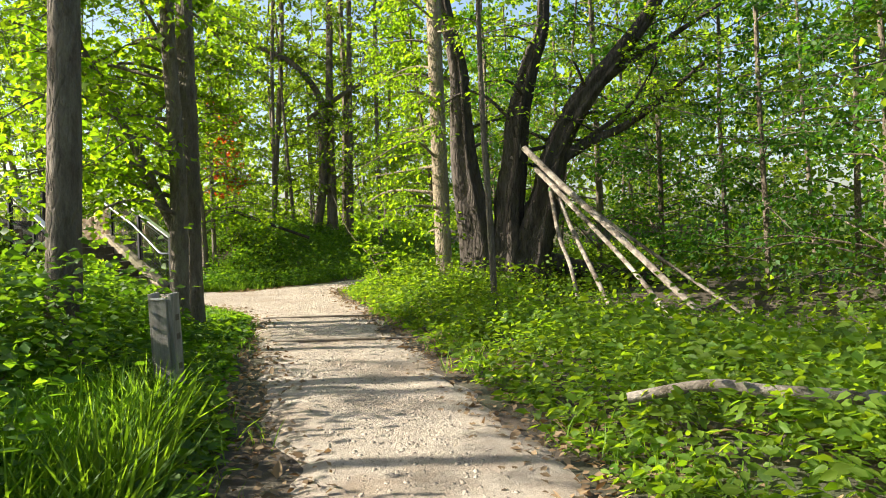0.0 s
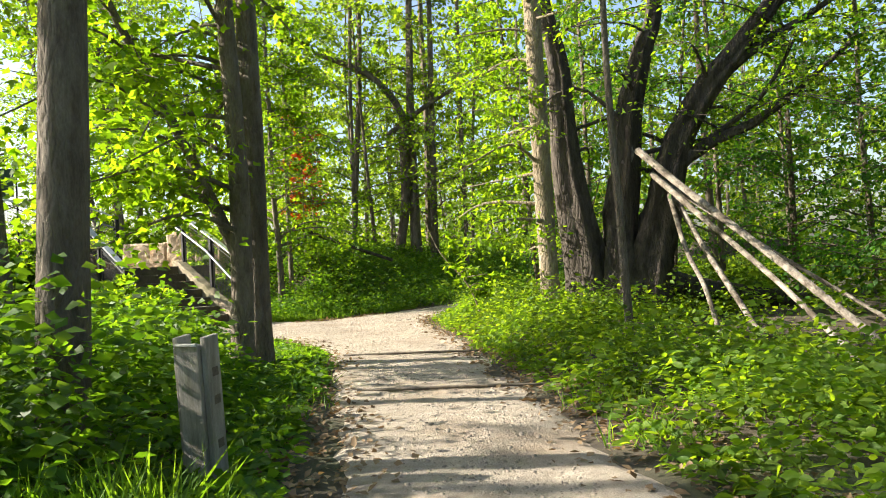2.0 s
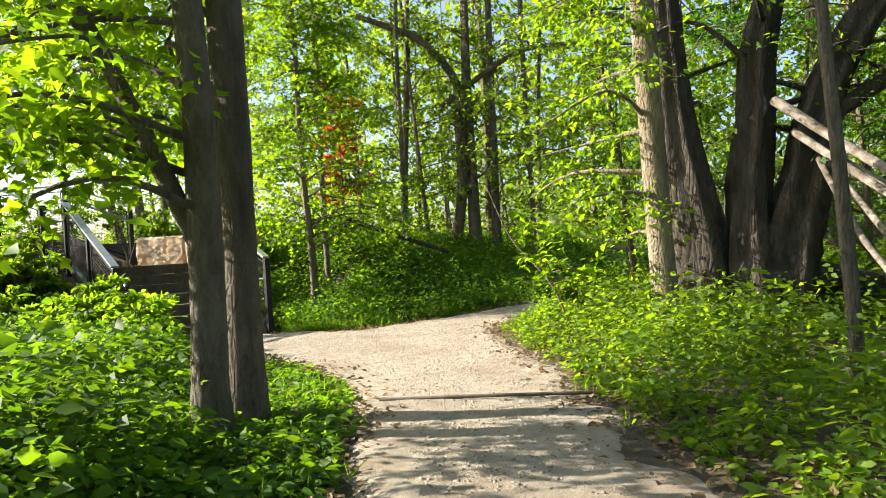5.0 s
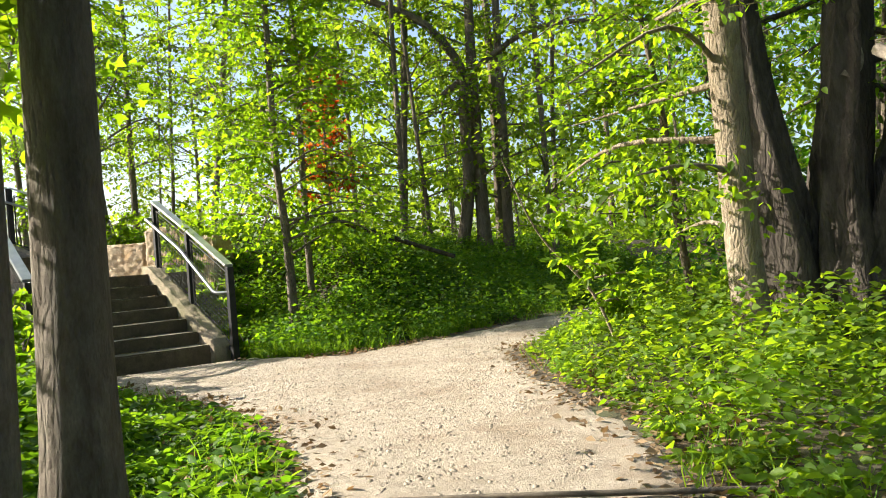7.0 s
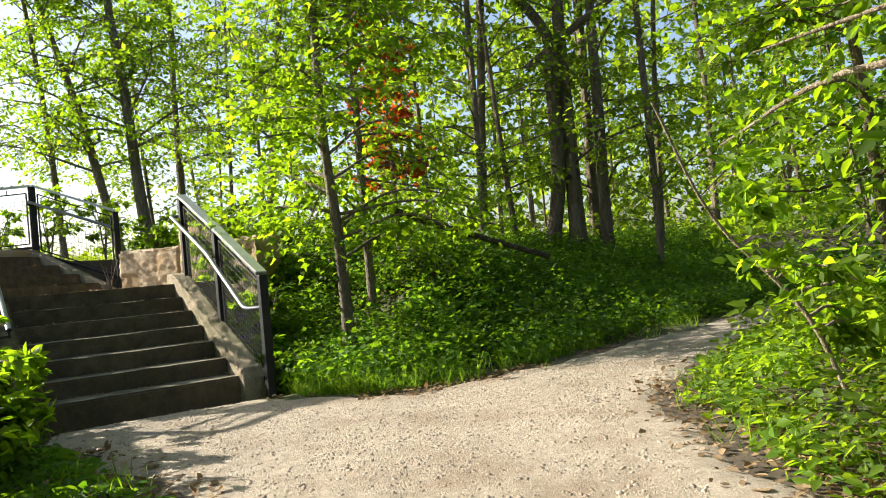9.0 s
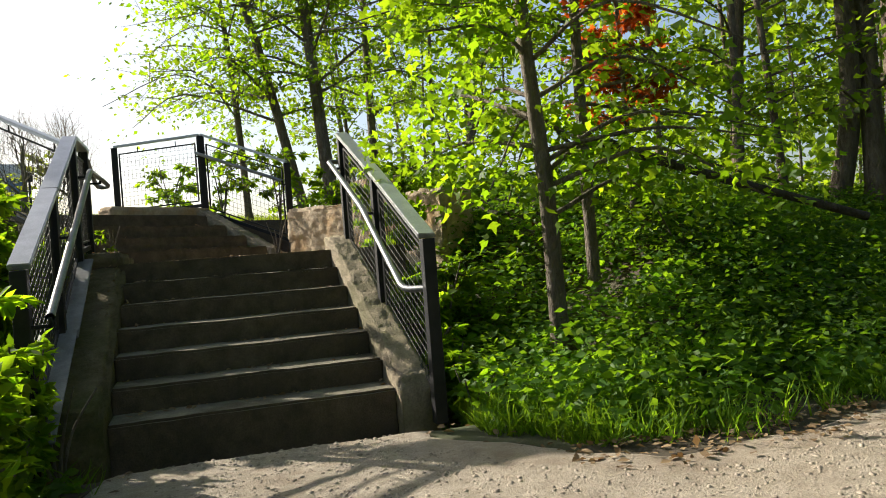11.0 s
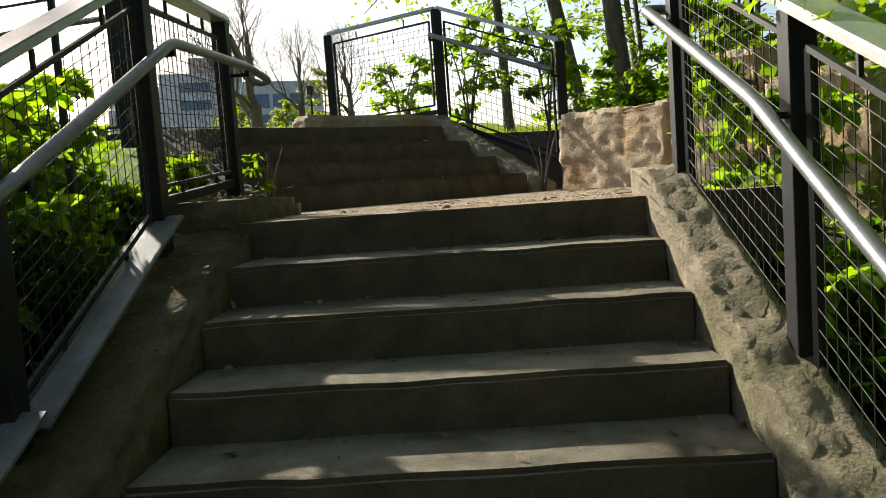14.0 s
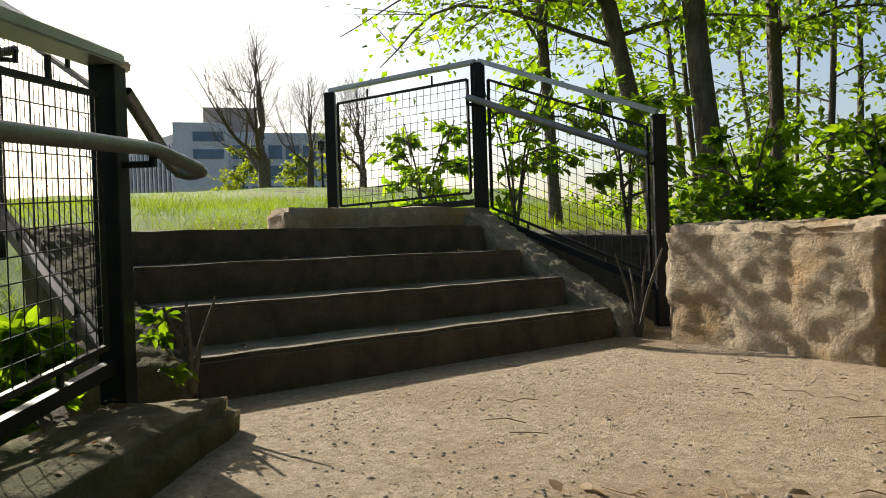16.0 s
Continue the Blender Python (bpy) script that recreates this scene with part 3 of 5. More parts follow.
def railing(posts, label, cap_w=0.12, post_w=0.086, inner=(0, 0), rail_drop=0.27, rail=True, ends=(None, None), skip=0, low=0.16, cap_mat=None, panels=True, group="", plate=None, first=0):
    """posts: (x, y, foot, top). inner: way from the posts to the hand rail."""
    base = Vector(posts[0][:3])
    thing = tagged(empty("railing", base), label, "railing", group)
    for x, y, foot, top in posts[first:]:
        part("post", block((x - post_w / 2, y - post_w / 2, foot), (x + post_w / 2, y + post_w / 2, top), 0.006), BLACK, thing)
    for (x0, y0, f0, t0), (x1, y1, f1, t1) in zip(posts[:-1], posts[1:]):
        bm = bmesh.new()
        bar_between(bm, (x0, y0, t0 + 0.018), (x1, y1, t1 + 0.018), cap_w, 0.036)
        bmesh.ops.bevel(bm, geom=bm.edges[:], offset=0.006, segments=2, affect="EDGES")
        part("rail_cap", bm, cap_mat or CAP, thing, "flat grey top rail")
        if panels:
            way = Vector((x1 - x0, y1 - y0, 0)).normalized() * (post_w / 2 + 0.035)
            s0 = (t1 - t0) / math.hypot(x1 - x0, y1 - y0)
            dz = s0 * way.length
            tall = min(t0 - f0, t1 - f1) - low
            top = 0.10
            lo0, lo1 = t0 - tall + dz, t1 - tall - dz
            wire_panel(thing, (x0 + way.x, y0 + way.y, lo0), (x0 + way.x, y0 + way.y, t0 + dz - top), (x1 - way.x, y1 - way.y, lo1), (x1 - way.x, y1 - way.y, t1 - dz - top))
            bm = bmesh.new()
            bar_between(bm, (x0, y0, t0 - tall - 0.07), (x1, y1, t1 - tall - 0.07), 0.03, 0.045)
            part("bottom_bar", bm, BLACK, thing)
        if plate and t1 - t0 > 0.3:
            bm = bmesh.new()
            bar_between(bm, (x0 + plate, y0, t0 - tall - 0.05), (x1 + plate, y1, t1 - tall - 0.05), 0.11, 0.012)
            part("bottom_plate", bm, PLATE, thing, "flat grey steel plate under the mesh")
    if rail:
        line = [Vector((x + inner[0], y + inner[1], top - rail_drop)) for x, y, foot, top in posts[skip:]]
        first, last = ends
        pts = ([Vector(p) for p in first] if first else []) + line + ([Vector(p) for p in last] if last else [])
        fine = [pts[0]]
        for p, q, r in zip(pts[:-2], pts[1:-1], pts[2:]):
            u, w = (p - q), (r - q)
            cut = min(0.06, u.length * 0.4, w.length * 0.4)
            fine += [q + u.normalized() * cut, q + (u.normalized() + w.normalized()) * cut * 0.28, q + w.normalized() * cut]
        fine.append(pts[-1])
        v, f = tube_arrays(fine, [0.024] * len(fine), 12)
        np_part("hand_rail", v, f, PIPE, thing, True, "round grey steel hand rail")
        for x, y, foot, top in posts[skip:]:
            bm = bmesh.new()
            bar_between(bm, (x, y, top - rail_drop - 0.05), (x + inner[0], y + inner[1], top - rail_drop - 0.05), 0.02, 0.02)
            boxes(bm, (x + inner[0] - 0.01, y + inner[1] - 0.01, top - rail_drop - 0.06), (x + inner[0] + 0.01, y + inner[1] + 0.01, top - rail_drop))
            part("bracket", bm, BLACK, thing)
    return thing


railing([(0.22, -0.27, -0.05, 1.17), (0.22, 1.05, 0.55, 1.76), (0.22, 2.33, 1.05, 2.30)], "black steel railing with wire mesh and grey cap beside the steps", inner=(-0.13, 0), skip=1, ends=([(0.20, -0.23, 0.84), (0.09, -0.06, 0.84)], [(0.09, 2.42, 2.06), (0.2, 2.45, 2.06)]))
railing([(-2.17, -0.38, -0.05, 1.15), (-2.17, 0.80, 0.45, 1.70), (-2.17, 2.00, 0.95, 2.27), (-2.225, 3.33, 1.20, 2.37)], "black steel railing with wire mesh and pale cap beside mossy kerb", inner=(0.14, 0), low=0.28, plate=0.06, ends=(None, [(-2.03, 3.66, 2.05), (-2.16, 3.72, 2.05), (-2.2, 3.40, 2.30)]))
railing([(-2.22, 3.36, 1.25, 2.36), (-3.33, 4.40, 1.75, 3.02), (-5.4, 4.9, 1.75, 3.02)], "black steel railing with wire mesh above the landing", inner=(0.10, 0.08), rail=True, skip=1, first=1)
railing([(0.10, 5.80, LAND, 2.52), (-1.01, 6.54, TOP, 3.06)], "black steel railing with wire mesh beside the upper steps", inner=(-0.09, -0.09), cap_w=0.05, rail_drop=0.26)
railing([(-1.03, 6.56, TOP, 3.06), (-2.24, 7.20, TOP + 0.05, 3.02)], "black steel railing with wire mesh at the stair head", rail=False, cap_w=0.05)

# ---- timber post by the trail ----
POST = (-5.80, -10.42, 0)
post = tagged(empty("trail_post", POST), "weathered grey timber post with a pale sloping top board in undergrowth", "post")
pm = Matrix.Translation(POST) @ Matrix.Rotation(radians(30), 4, "Z") @ Matrix.Rotation(radians(-4), 4, "Y")
part("core", block((-0.055, -0.06, -0.1), (0.05, 0.06, 0.655), 0.006, pm), GREYWOOD, post)
part("front_board", block((-0.085, -0.062, -0.1), (-0.056, 0.062, 0.70), 0.005, pm), GREYWOOD, post)
for y in (-0.078, 0.078):
    part("side_board", block((-0.06, y - 0.015, -0.1), (0.055, y + 0.015, 0.74), 0.005, pm), GREYWOOD, post)
tilt = pm @ Matrix.Translation((-0.01, 0, 0.685)) @ Matrix.Rotation(radians(16), 4, "Y")
part("top_board", block((-0.085, -0.06, -0.008), (0.075, 0.06, 0.008), 0.004, tilt), PALEBOARD, post, "pale sloping top board")
for z in (0.20, 0.42, 0.56):
    part("slot", block((-0.02, -0.0955, z - 0.022), (0.03, -0.092, z + 0.022), 0.001, pm), BARTIMBER, post, "dark slot in the post")

# ---- timber bars across the trail ----
for (x0, y0), (x1, y1) in (((-3.75, -9.0), (-2.55, -10.3)), ((-2.35, -6.95), (-1.15, -8.25))):
    za, zb = trail_z(x0, y0), trail_z(x1, y1)
    v, f = limb([(x0, y0, za), ((x0 * 0.6 + x1 * 0.4), (y0 * 0.6 + y1 * 0.4), (za + zb) / 2 + 0.012), (x1, y1, zb + 0.01)], 0.016, 0.013, 8, 4)
    tagged(np_part("water_bar", v, f, BARTIMBER, smooth=True), "half-buried dark timber lying across the trail", "timber bar", "bars across the trail")

# ---- trees ----
RNG = np.random.default_rng(11)


def grow(base, top, r0, rng, sides=10, bend=0.15, n=7):
    """A stem line from base to top with a little wander."""
    base, top = np.asarray(base, float), np.asarray(top, float)
    t = np.linspace(0, 1, n)
    P = base + (top - base) * t[:, None]
    w = rng.normal(size=(n, 3)) * bend
    w[:, 2] = 0
    P += np.cumsum(w, 0) * 0.5 * np.sin(t * np.pi)[:, None]
    return P


def open_way(P):
    """Which places are clear of the trail and the steps, up to head height."""
    d, _ = trail_dist(P[:, 0], P[:, 1])
    low = P[:, 2] < 2.5
    on_steps = (P[:, 0] > -1.8) & (P[:, 0] < 0.12) & (P[:, 1] > -2.5) & (P[:, 1] < 6.0) & (P[:, 2] < 3.6)
    return ~((d < 0.15) & low) & ~on_steps


def crown_of(rng, stems, count, reach, drop, size, shape, low=0.3, spray=10, rise=0.35, flat=0.6, way=None, fine=True):
    """Limbs off the stems and leaf sprays on their outer halves: wood pieces and leaf arrays."""
    wood, LP, LD, LN, LS = [], [], [], [], []
    for k in range(count):
        S, r = stems[k % len(stems)]
        t = low + (1 - low) * (k + rng.random()) / count
        i = min(int(t * (len(S) - 1)), len(S) - 2)
        o = S[i] + (S[i + 1] - S[i]) * (t * (len(S) - 1) - i)
        az = rng.random() * 2 * np.pi if way is None else way[0] + (rng.random() - 0.5) * way[1]
        ln = reach * (0.55 + 0.6 * rng.random()) * (1.1 - 0.55 * t)
        d = np.array([np.cos(az), np.sin(az), rise * (0.5 + rng.random())])
        m1 = o + d * ln * 0.5 + rng.normal(size=3) * ln * 0.07
        e = o + d * ln + np.array([0, 0, -drop * ln]) + rng.normal(size=3) * ln * 0.08
        rr = max(0.010, r * (1 - t) * 0.22 + 0.010)
        L = smooth_line([o, m1, e], 4 if fine else 2)
        if open_way(L).all():
            wood.append(tube_arrays(L, np.linspace(rr, 0.006, len(L)), 5 if fine else 3))
        for j in range(spray):
            q = 0.25 + 0.75 * rng.random()
            c = L[min(int(q * (len(L) - 1)), len(L) - 1)]
            sd = rng.normal(size=3) * [1, 1, 0.3]
            sl = ln * (0.18 + 0.24 * rng.random())
            sd = sd / np.linalg.norm(sd) * sl + d * sl * 0.4
            tip = c + sd + np.array([0, 0, -drop * sl])
            if fine and j % 2 == 0 and tip[2] > 2.6:
                wood.append(tube_arrays([c, tip], [0.007, 0.003], 3))
            m = int(7 + 7 * rng.random())
            u = rng.random(m)[:, None]
            LP.append(c + (tip - c) * (0.2 + 0.85 * u) + rng.normal(size=(m, 3)) * [0.13, 0.13, 0.06] * min(1.2, ln * 0.5))
            LD.append(sd / sl + rng.normal(size=(m, 3)) * 0.7 + [0, 0, -0.45])
            LN.append(np.array([0, 0, 1.0]) + rng.normal(size=(m, 3)) * (1.1 - flat))
            LS.append(size * (0.6 + 0.8 * rng.random(m)))
    if not LP:
        return wood, None
    LP, LD, LN, LS = (np.concatenate(a) for a in (LP, LD, LN, LS))
    ok = open_way(LP)
    return wood, leaves(LP[ok], LD[ok], LN[ok], LS[ok], shape)


def tree(name, base, stems, bark_mat, leaf_mat, label, count=24, reach=2.2, drop=0.15, size=0.10, shape=OVATE, low=0.3, spray=9, seed=1, group="", sides=12, rise=0.35, extra=(), flat=0.6, knob=0.15, flare=1.35, way=None, fine=True):
    """stems: (points, r0, r1). The first one is the trunk."""
    rng = np.random.default_rng(seed)
    thing = tagged(empty(name, base), label, "tree", group)
    lines, bits = [], []
    for n, (pts, r0, r1) in enumerate(stems):
        P = smooth_line(pts, 5)
        t = np.linspace(0, 1, len(P))
        R = r0 + (r1 - r0) * t**0.8
        if n == 0 or abs(pts[0][2] - base[2]) < 0.4:
            R = R * (1 + (flare - 1) * np.exp(-np.abs(P[:, 2] - P[0, 2]) / (1.6 * r0 + 0.05)))
        bits.append((P, R))
        lines.append((P, r0))
    np_part("trunk", *tube_arrays(*bits[0], sides, seed, knob), bark_mat, thing, True)
    for i, (P, R) in enumerate(bits[1:]):
        np_part("limb", *tube_arrays(P, R, max(6, sides - 3), seed + 5 + i, knob), bark_mat, thing, True)
    for v, f in extra:
        np_part("dead_limb", v, f, DEADWOOD, thing, True, "bleached broken limb")
    wood, lv = crown_of(rng, lines, count, reach, drop, size, shape, low, spray, rise, flat, way, fine) if count else ([], None)
    if wood:
        tagged(np_part("twigwork", *joined(wood), bark_mat, thing, True), kind="stuff")
    if lv is not None:
        tagged(np_part("crown", *lv, leaf_mat, thing), kind="stuff")
    return thing


def at(x, y, dz=-0.05):
    return (x, y, ground_z(x, y) + dz)


def up(x, y, h, dx=0, dy=0, seed=0, n=6, bend=0.1):
    b = at(x, y)
    return grow(b, (x + dx, y + dy, b[2] + h), 0, np.random.default_rng(seed), bend=bend, n=n)


# trunks beside the trail
tree("tree", at(-6.23, -9.62), [(up(-6.23, -9.62, 11, 0.5, -0.4, 1), 0.135, 0.08)], BARK_GREY, LEAF_MAPLE, "tall straight grey-barked tree beside the trail", 14, 2.6, 0.2, 0.11, low=0.5, spray=7, seed=21)
tree("tree", at(-5.85, -7.25), [(up(-5.85, -7.25, 10, -0.2, 0.2, 2), 0.10, 0.05)], BARK_GREY, LEAF_MAPLE, "slim dark tree in the undergrowth", 12, 2.2, 0.2, 0.10, low=0.4, spray=7, seed=22)
b = at(-3.65, -6.98)
tree("tree", b, [(up(-3.65, -6.98, 10, -0.15, 0.1, 3), 0.115, 0.06), ([(b[0], b[1], 1.2), (-4.05, -6.75, 2.3), (-4.55, -6.4, 3.6), (-5.2, -6.0, 5.4)], 0.07, 0.03)], BARK_GREY, LEAF_MAPLE, "leafy maple stem with a leaning limb, one of a close pair", 70, 2.3, 0.28, 0.098, LOBED, low=0.14, spray=15, seed=23, rise=0.2, way=(2.6, 3.2))
tree("tree", at(-3.28, -6.66), [(up(-3.28, -6.66, 10, 0.1, 0.1, 4), 0.145, 0.08)], BARK_GREY, LEAF_MAPLE, "stout grey maple trunk, one of a close pair", 30, 2.1, 0.25, 0.10, LOBED, low=0.24, spray=11, seed=24, rise=0.3, way=(1.7, 3.6))
tree("tree", at(2.35, -6.30), [(up(2.35, -6.30, 11, -0.25, 0.1, 5), 0.16, 0.09)], BARK_PALE, LEAF_MAPLE, "pale sunlit trunk with thin bright sprays", 34, 2.0, 0.2, 0.085, low=0.1, spray=11, seed=25, rise=0.15, way=(2.6, 3.6))
tree("sapling", at(-0.66, -9.66), [(up(-0.66, -9.66, 7, -0.45, -0.2, 6, bend=0.06), 0.05, 0.02)], BARK_GREY, LEAF_MAPLE, "thin grey sapling in low growth", 12, 1.2, 0.2, 0.08, low=0.55, spray=7, seed=26)

# the old forked tree and the poles that lean on it
dead = [
    limb([(4.15, -5.70, 1.6), (4.02, -5.62, 2.1), (3.95, -5.56, 2.35), (3.78, -5.40, 2.58)], 0.07, 0.012, 6, 3),
    limb([(4.0, -5.62, 2.2), (4.06, -5.68, 2.5), (4.10, -5.72, 2.85)], 0.04, 0.01, 6, 4),
    limb([(4.60, -6.35, 2.6), (4.72, -6.45, 2.85), (4.70, -6.42, 3.15)], 0.11, 0.05, 7, 5),
]
tree("old_tree", at(4.75, -6.3, -0.1), [
    ([(4.78, -6.36, -0.35), (4.86, -6.44, 0.4), (5.02, -6.60, 1.2), (5.17, -6.76, 1.85), (5.27, -6.86, 2.5), (5.50, -7.08, 3.28), (5.90, -7.48, 4.10), (6.30, -7.88, 4.75), (6.9, -8.45, 5.8), (7.6, -9.0, 7.5)], 0.43, 0.09),
    ([(4.25, -5.84, -0.35), (4.16, -5.77, 0.67), (4.03, -5.64, 1.77), (3.95, -5.56, 2.68), (3.92, -5.53, 3.6), (3.90, -5.50, 4.6), (3.7, -5.3, 6.0), (3.6, -5.1, 8.0)], 0.37, 0.08),
    ([(4.62, -6.20, -0.35), (4.58, -6.18, 0.65), (4.60, -6.20, 1.73), (4.70, -6.30, 2.55), (4.80, -6.40, 3.64), (5.02, -6.61, 4.76), (5.21, -6.80, 5.65), (5.3, -6.8, 8.5)], 0.40, 0.07),
    ([(5.27, -6.86, 2.35), (5.55, -7.12, 2.72), (5.95, -7.52, 3.02), (6.45, -8.02, 3.30), (7.1, -8.6, 3.9), (8.0, -9.3, 4.8)], 0.15, 0.04),
    ([(5.45, -7.03, 2.62), (5.86, -7.44, 3.07), (6.28, -7.86, 3.47), (6.66, -8.23, 3.97), (7.1, -8.6, 4.9)], 0.07, 0.02),
    ([(5.95, -7.52, 4.15), (6.45, -8.02, 4.65), (7.2, -8.7, 5.2), (8.2, -9.5, 6.0)], 0.13, 0.03),
], BARK_DARK, LEAF_MAPLE, "massive dark forked old tree with furrowed bark", 44, 2.8, 0.2, 0.09, low=0.42, spray=11, seed=27, sides=22, extra=dead, knob=0.3, flare=1.6)


def pole(points, r0, r1, label, name="leaning_log", mat=DEADWOOD, sides=9, seed=1, group=""):
    v, f = limb(points, r0, r1, sides, seed, 0.14, 6)
    return tagged(np_part(name, v, f, mat, smooth=True), label, "log", group)


pole([(4.50, -6.72, 2.83), (4.08, -8.0, 1.86), (3.55, -9.5, 0.80), (2.83, -11.6, -0.75)], 0.07, 0.05, "long peeling pale log leaning against the old tree", seed=2, group="leaning logs")
pole([(4.72, -6.85, 2.40), (4.10, -8.3, 1.33), (3.2, -9.7, 0.42), (1.95, -11.25, -0.62)], 0.058, 0.042, "crooked pale log leaning against the old tree", seed=3, group="leaning logs")
pole([(4.95, -7.15, 1.95), (3.95, -8.2, 0.98), (2.63, -9.6, -0.2)], 0.05, 0.045, "short dark log leaning against the old tree", seed=4, group="leaning logs")
pole([(4.85, -7.1, 2.0), (3.75, -7.95, 1.05), (3.15, -8.55, 0.45), (2.65, -9.0, -0.2)], 0.045, 0.035, "thin crooked log leaning against the old tree", seed=5, group="leaning logs")
pole([(4.9, -6.9, 2.3), (5.0, -9.0, 0.8), (4.6, -11.6, -0.75)], 0.045, 0.03, "thin pale log leaning against the old tree", seed=6, group="leaning logs")
pole([(1.9, -11.9, -0.45), (0.6, -12.6, -0.50), (-0.7, -13.3, -0.42)], 0.04, 0.03, "pale broken pole lying among the herbs", "fallen_branch", DEADWOOD, 8, 9)
pole([(5.0, -6.4, 0.55), (6.4, -7.1, 0.2), (8.4, -8.2, -0.15), (10.0, -9.0, -0.2)], 0.26, 0.18, "dark fallen trunk behind the leaning logs", "fallen_log", BARK_DARK, 12, 7)
pole([(-5.20, -13.80, 0.24), (-5.00, -14.15, 0.31), (-4.85, -14.45, 0.28), (-4.5, -15.2, 0.25), (-4.1, -16.2, 0.20)], 0.030, 0.045, "broken grey branch lying at the trail edge", "fallen_branch", DEADWOOD, 8, 8)

# bright young growth by the bend
tree("tree", at(4.5, -4.4), [(up(4.5, -4.4, 6.5, -0.5, 0.4, 71), 0.06, 0.02)], BARK_FAR, LEAF_MAPLE, "young maple hanging bright sprays over the bend", 46, 2.0, 0.3, 0.085, LOBED, low=0.2, spray=13, seed=71, rise=0.15, way=(2.3, 3.4))
tree("tree", at(1.75, -5.35), [([at(1.75, -5.35), (1.55, -5.2, 0.6), (1.2, -4.9, 1.2), (0.95, -4.75, 1.9)], 0.018, 0.006)], BARK_PALE, LEAF_MAPLE, "slender pale-stemmed sapling with bright leaves", 22, 0.7, 0.25, 0.085, low=0.25, spray=7, seed=72, rise=0.1)

# trees on the bank by the steps
tree("tree", at(1.40, 0.25), [(up(1.40, 0.25, 7, 0.1, 0.4, 8), 0.075, 0.03)], BARK_GREY, LEAF_MAPLE, "young maple on the bank beside the steps", 76, 2.1, 0.3, 0.088, LOBED, low=0.16, spray=15, seed=31, rise=0.2)
tree("tree", at(2.15, 1.00), [(up(2.15, 1.00, 7, 0.2, 0.2, 9), 0.06, 0.03)], BARK_GREY, LEAF_MAPLE, "slim maple on the bank", 52, 2.0, 0.3, 0.088, LOBED, low=0.2, spray=14, seed=32, rise=0.2)
tree("red_tree", at(3.15, 1.85), [(up(3.15, 1.85, 3.6, -0.1, -0.1, 10), 0.035, 0.012)], BARK_GREY, LEAF_RED, "small tree with red spring leaves", 44, 0.7, 0.1, 0.08, LOBED, low=0.3, spray=8, seed=33)
for x, y, h, r, dx, dy, s in ((1.15, 8.05, 9, 0.13, -0.5, 0.6, 41), (0.75, 8.5, 8, 0.10, -1.8, 0.5, 42), (2.3, 9.6, 9, 0.09, 0.1, 0.3, 43), (-0.2, 9.4, 8, 0.07, -0.6, 0.4, 44), (3.6, 8.2, 9, 0.10, 1.2, 0.2, 45)):
    tree("tree", at(x, y), [(up(x, y, h, dx, dy, s), r, r * 0.4)], BARK_GREY, LEAF_MAPLE, "dark-stemmed young tree behind the stone wall", 40, 2.5, 0.3, 0.095, KITE, low=0.22, spray=15, seed=s)
tree("fallen_tree", at(2.6, 0.9), [([(2.4, 1.2, 2.0), (3.4, 0.9, 1.6), (4.6, 0.3, 1.1)], 0.05, 0.04)], BARK_DARK, LEAF_MAPLE, "dark dead stem slanting down the bank", 0, seed=47)

def bush(name, x, y, h, reach, label, seed, leaf=LEAF_MAPLE, count=18, size=0.085, spray=7, z=None):
    """A few thin stems from one root, leafy to the ground."""
    rng = np.random.default_rng(seed)
    b = at(x, y) if z is None else (x, y, z)
    stems = []
    for k in range(4):
        a = k * 1.6 + rng.random()
        stems.append(([b, (x + 0.2 * reach * math.cos(a), y + 0.2 * reach * math.sin(a), b[2] + h * 0.5), (x + 0.55 * reach * math.cos(a), y + 0.55 * reach * math.sin(a), b[2] + h * (0.8 + 0.3 * rng.random()))], 0.014, 0.005))
    return tagged(tree(name, b, stems, BARK_GREY, leaf, label, count, reach, 0.25, size, OVATE, low=0.1, spray=spray, seed=seed, sides=6, rise=0.4, flat=0.35), category="bush")


for i, (x, y, h, r) in enumerate(((-2.6, -1.0, 1.0, 0.6), (-2.22, -0.45, 0.85, 0.42), (-2.85, -2.7, 0.8, 0.6), (-3.2, -0.1, 0.6, 0.5), (-2.70, 0.45, 0.75, 0.4), (-2.72, 1.3, 1.3, 0.5), (-2.75, 2.2, 0.75, 0.4), (-2.5, -1.85, 0.85, 0.6), (-2.95, 1.2, 1.55, 0.6), (-2.95, 1.95, 1.45, 0.6), (-3.4, 2.4, 1.1, 0.6), (-3.6, 1.6, 1.4, 0.6), (-2.75, 3.3, 0.6, 0.4), (-3.2, 3.7, 0.5, 0.45))):
    bush("bush", x, y, h, r, "sunlit leafy bush crowding the railing", 500 + i, count=26, spray=8)
for i, (x, y, h, r) in enumerate(((-3.2, 2.0, 1.7, 0.7), (-3.35, 2.8, 1.6, 0.7), (-3.5, 3.4, 1.2, 0.6), (-4.2, 3.9, 1.1, 0.6))):
    bush("bush", x, y, h, r, "tall sunlit bush behind the wire mesh", 560 + i, count=34, spray=9)
bush("bush", 0.72, 2.60, 1.45, 0.42, "bright leafy branches behind the railing", 550, count=30, size=0.085, spray=8)
for x, y, h in ((0.52, 0.45, 0.5), (0.55, 1.05, 0.55)):
    bush("bush", x, y, h, 0.34, "low leafy sprig beside the stone kerb", int(700 + y * 10), count=12, size=0.085, spray=5)
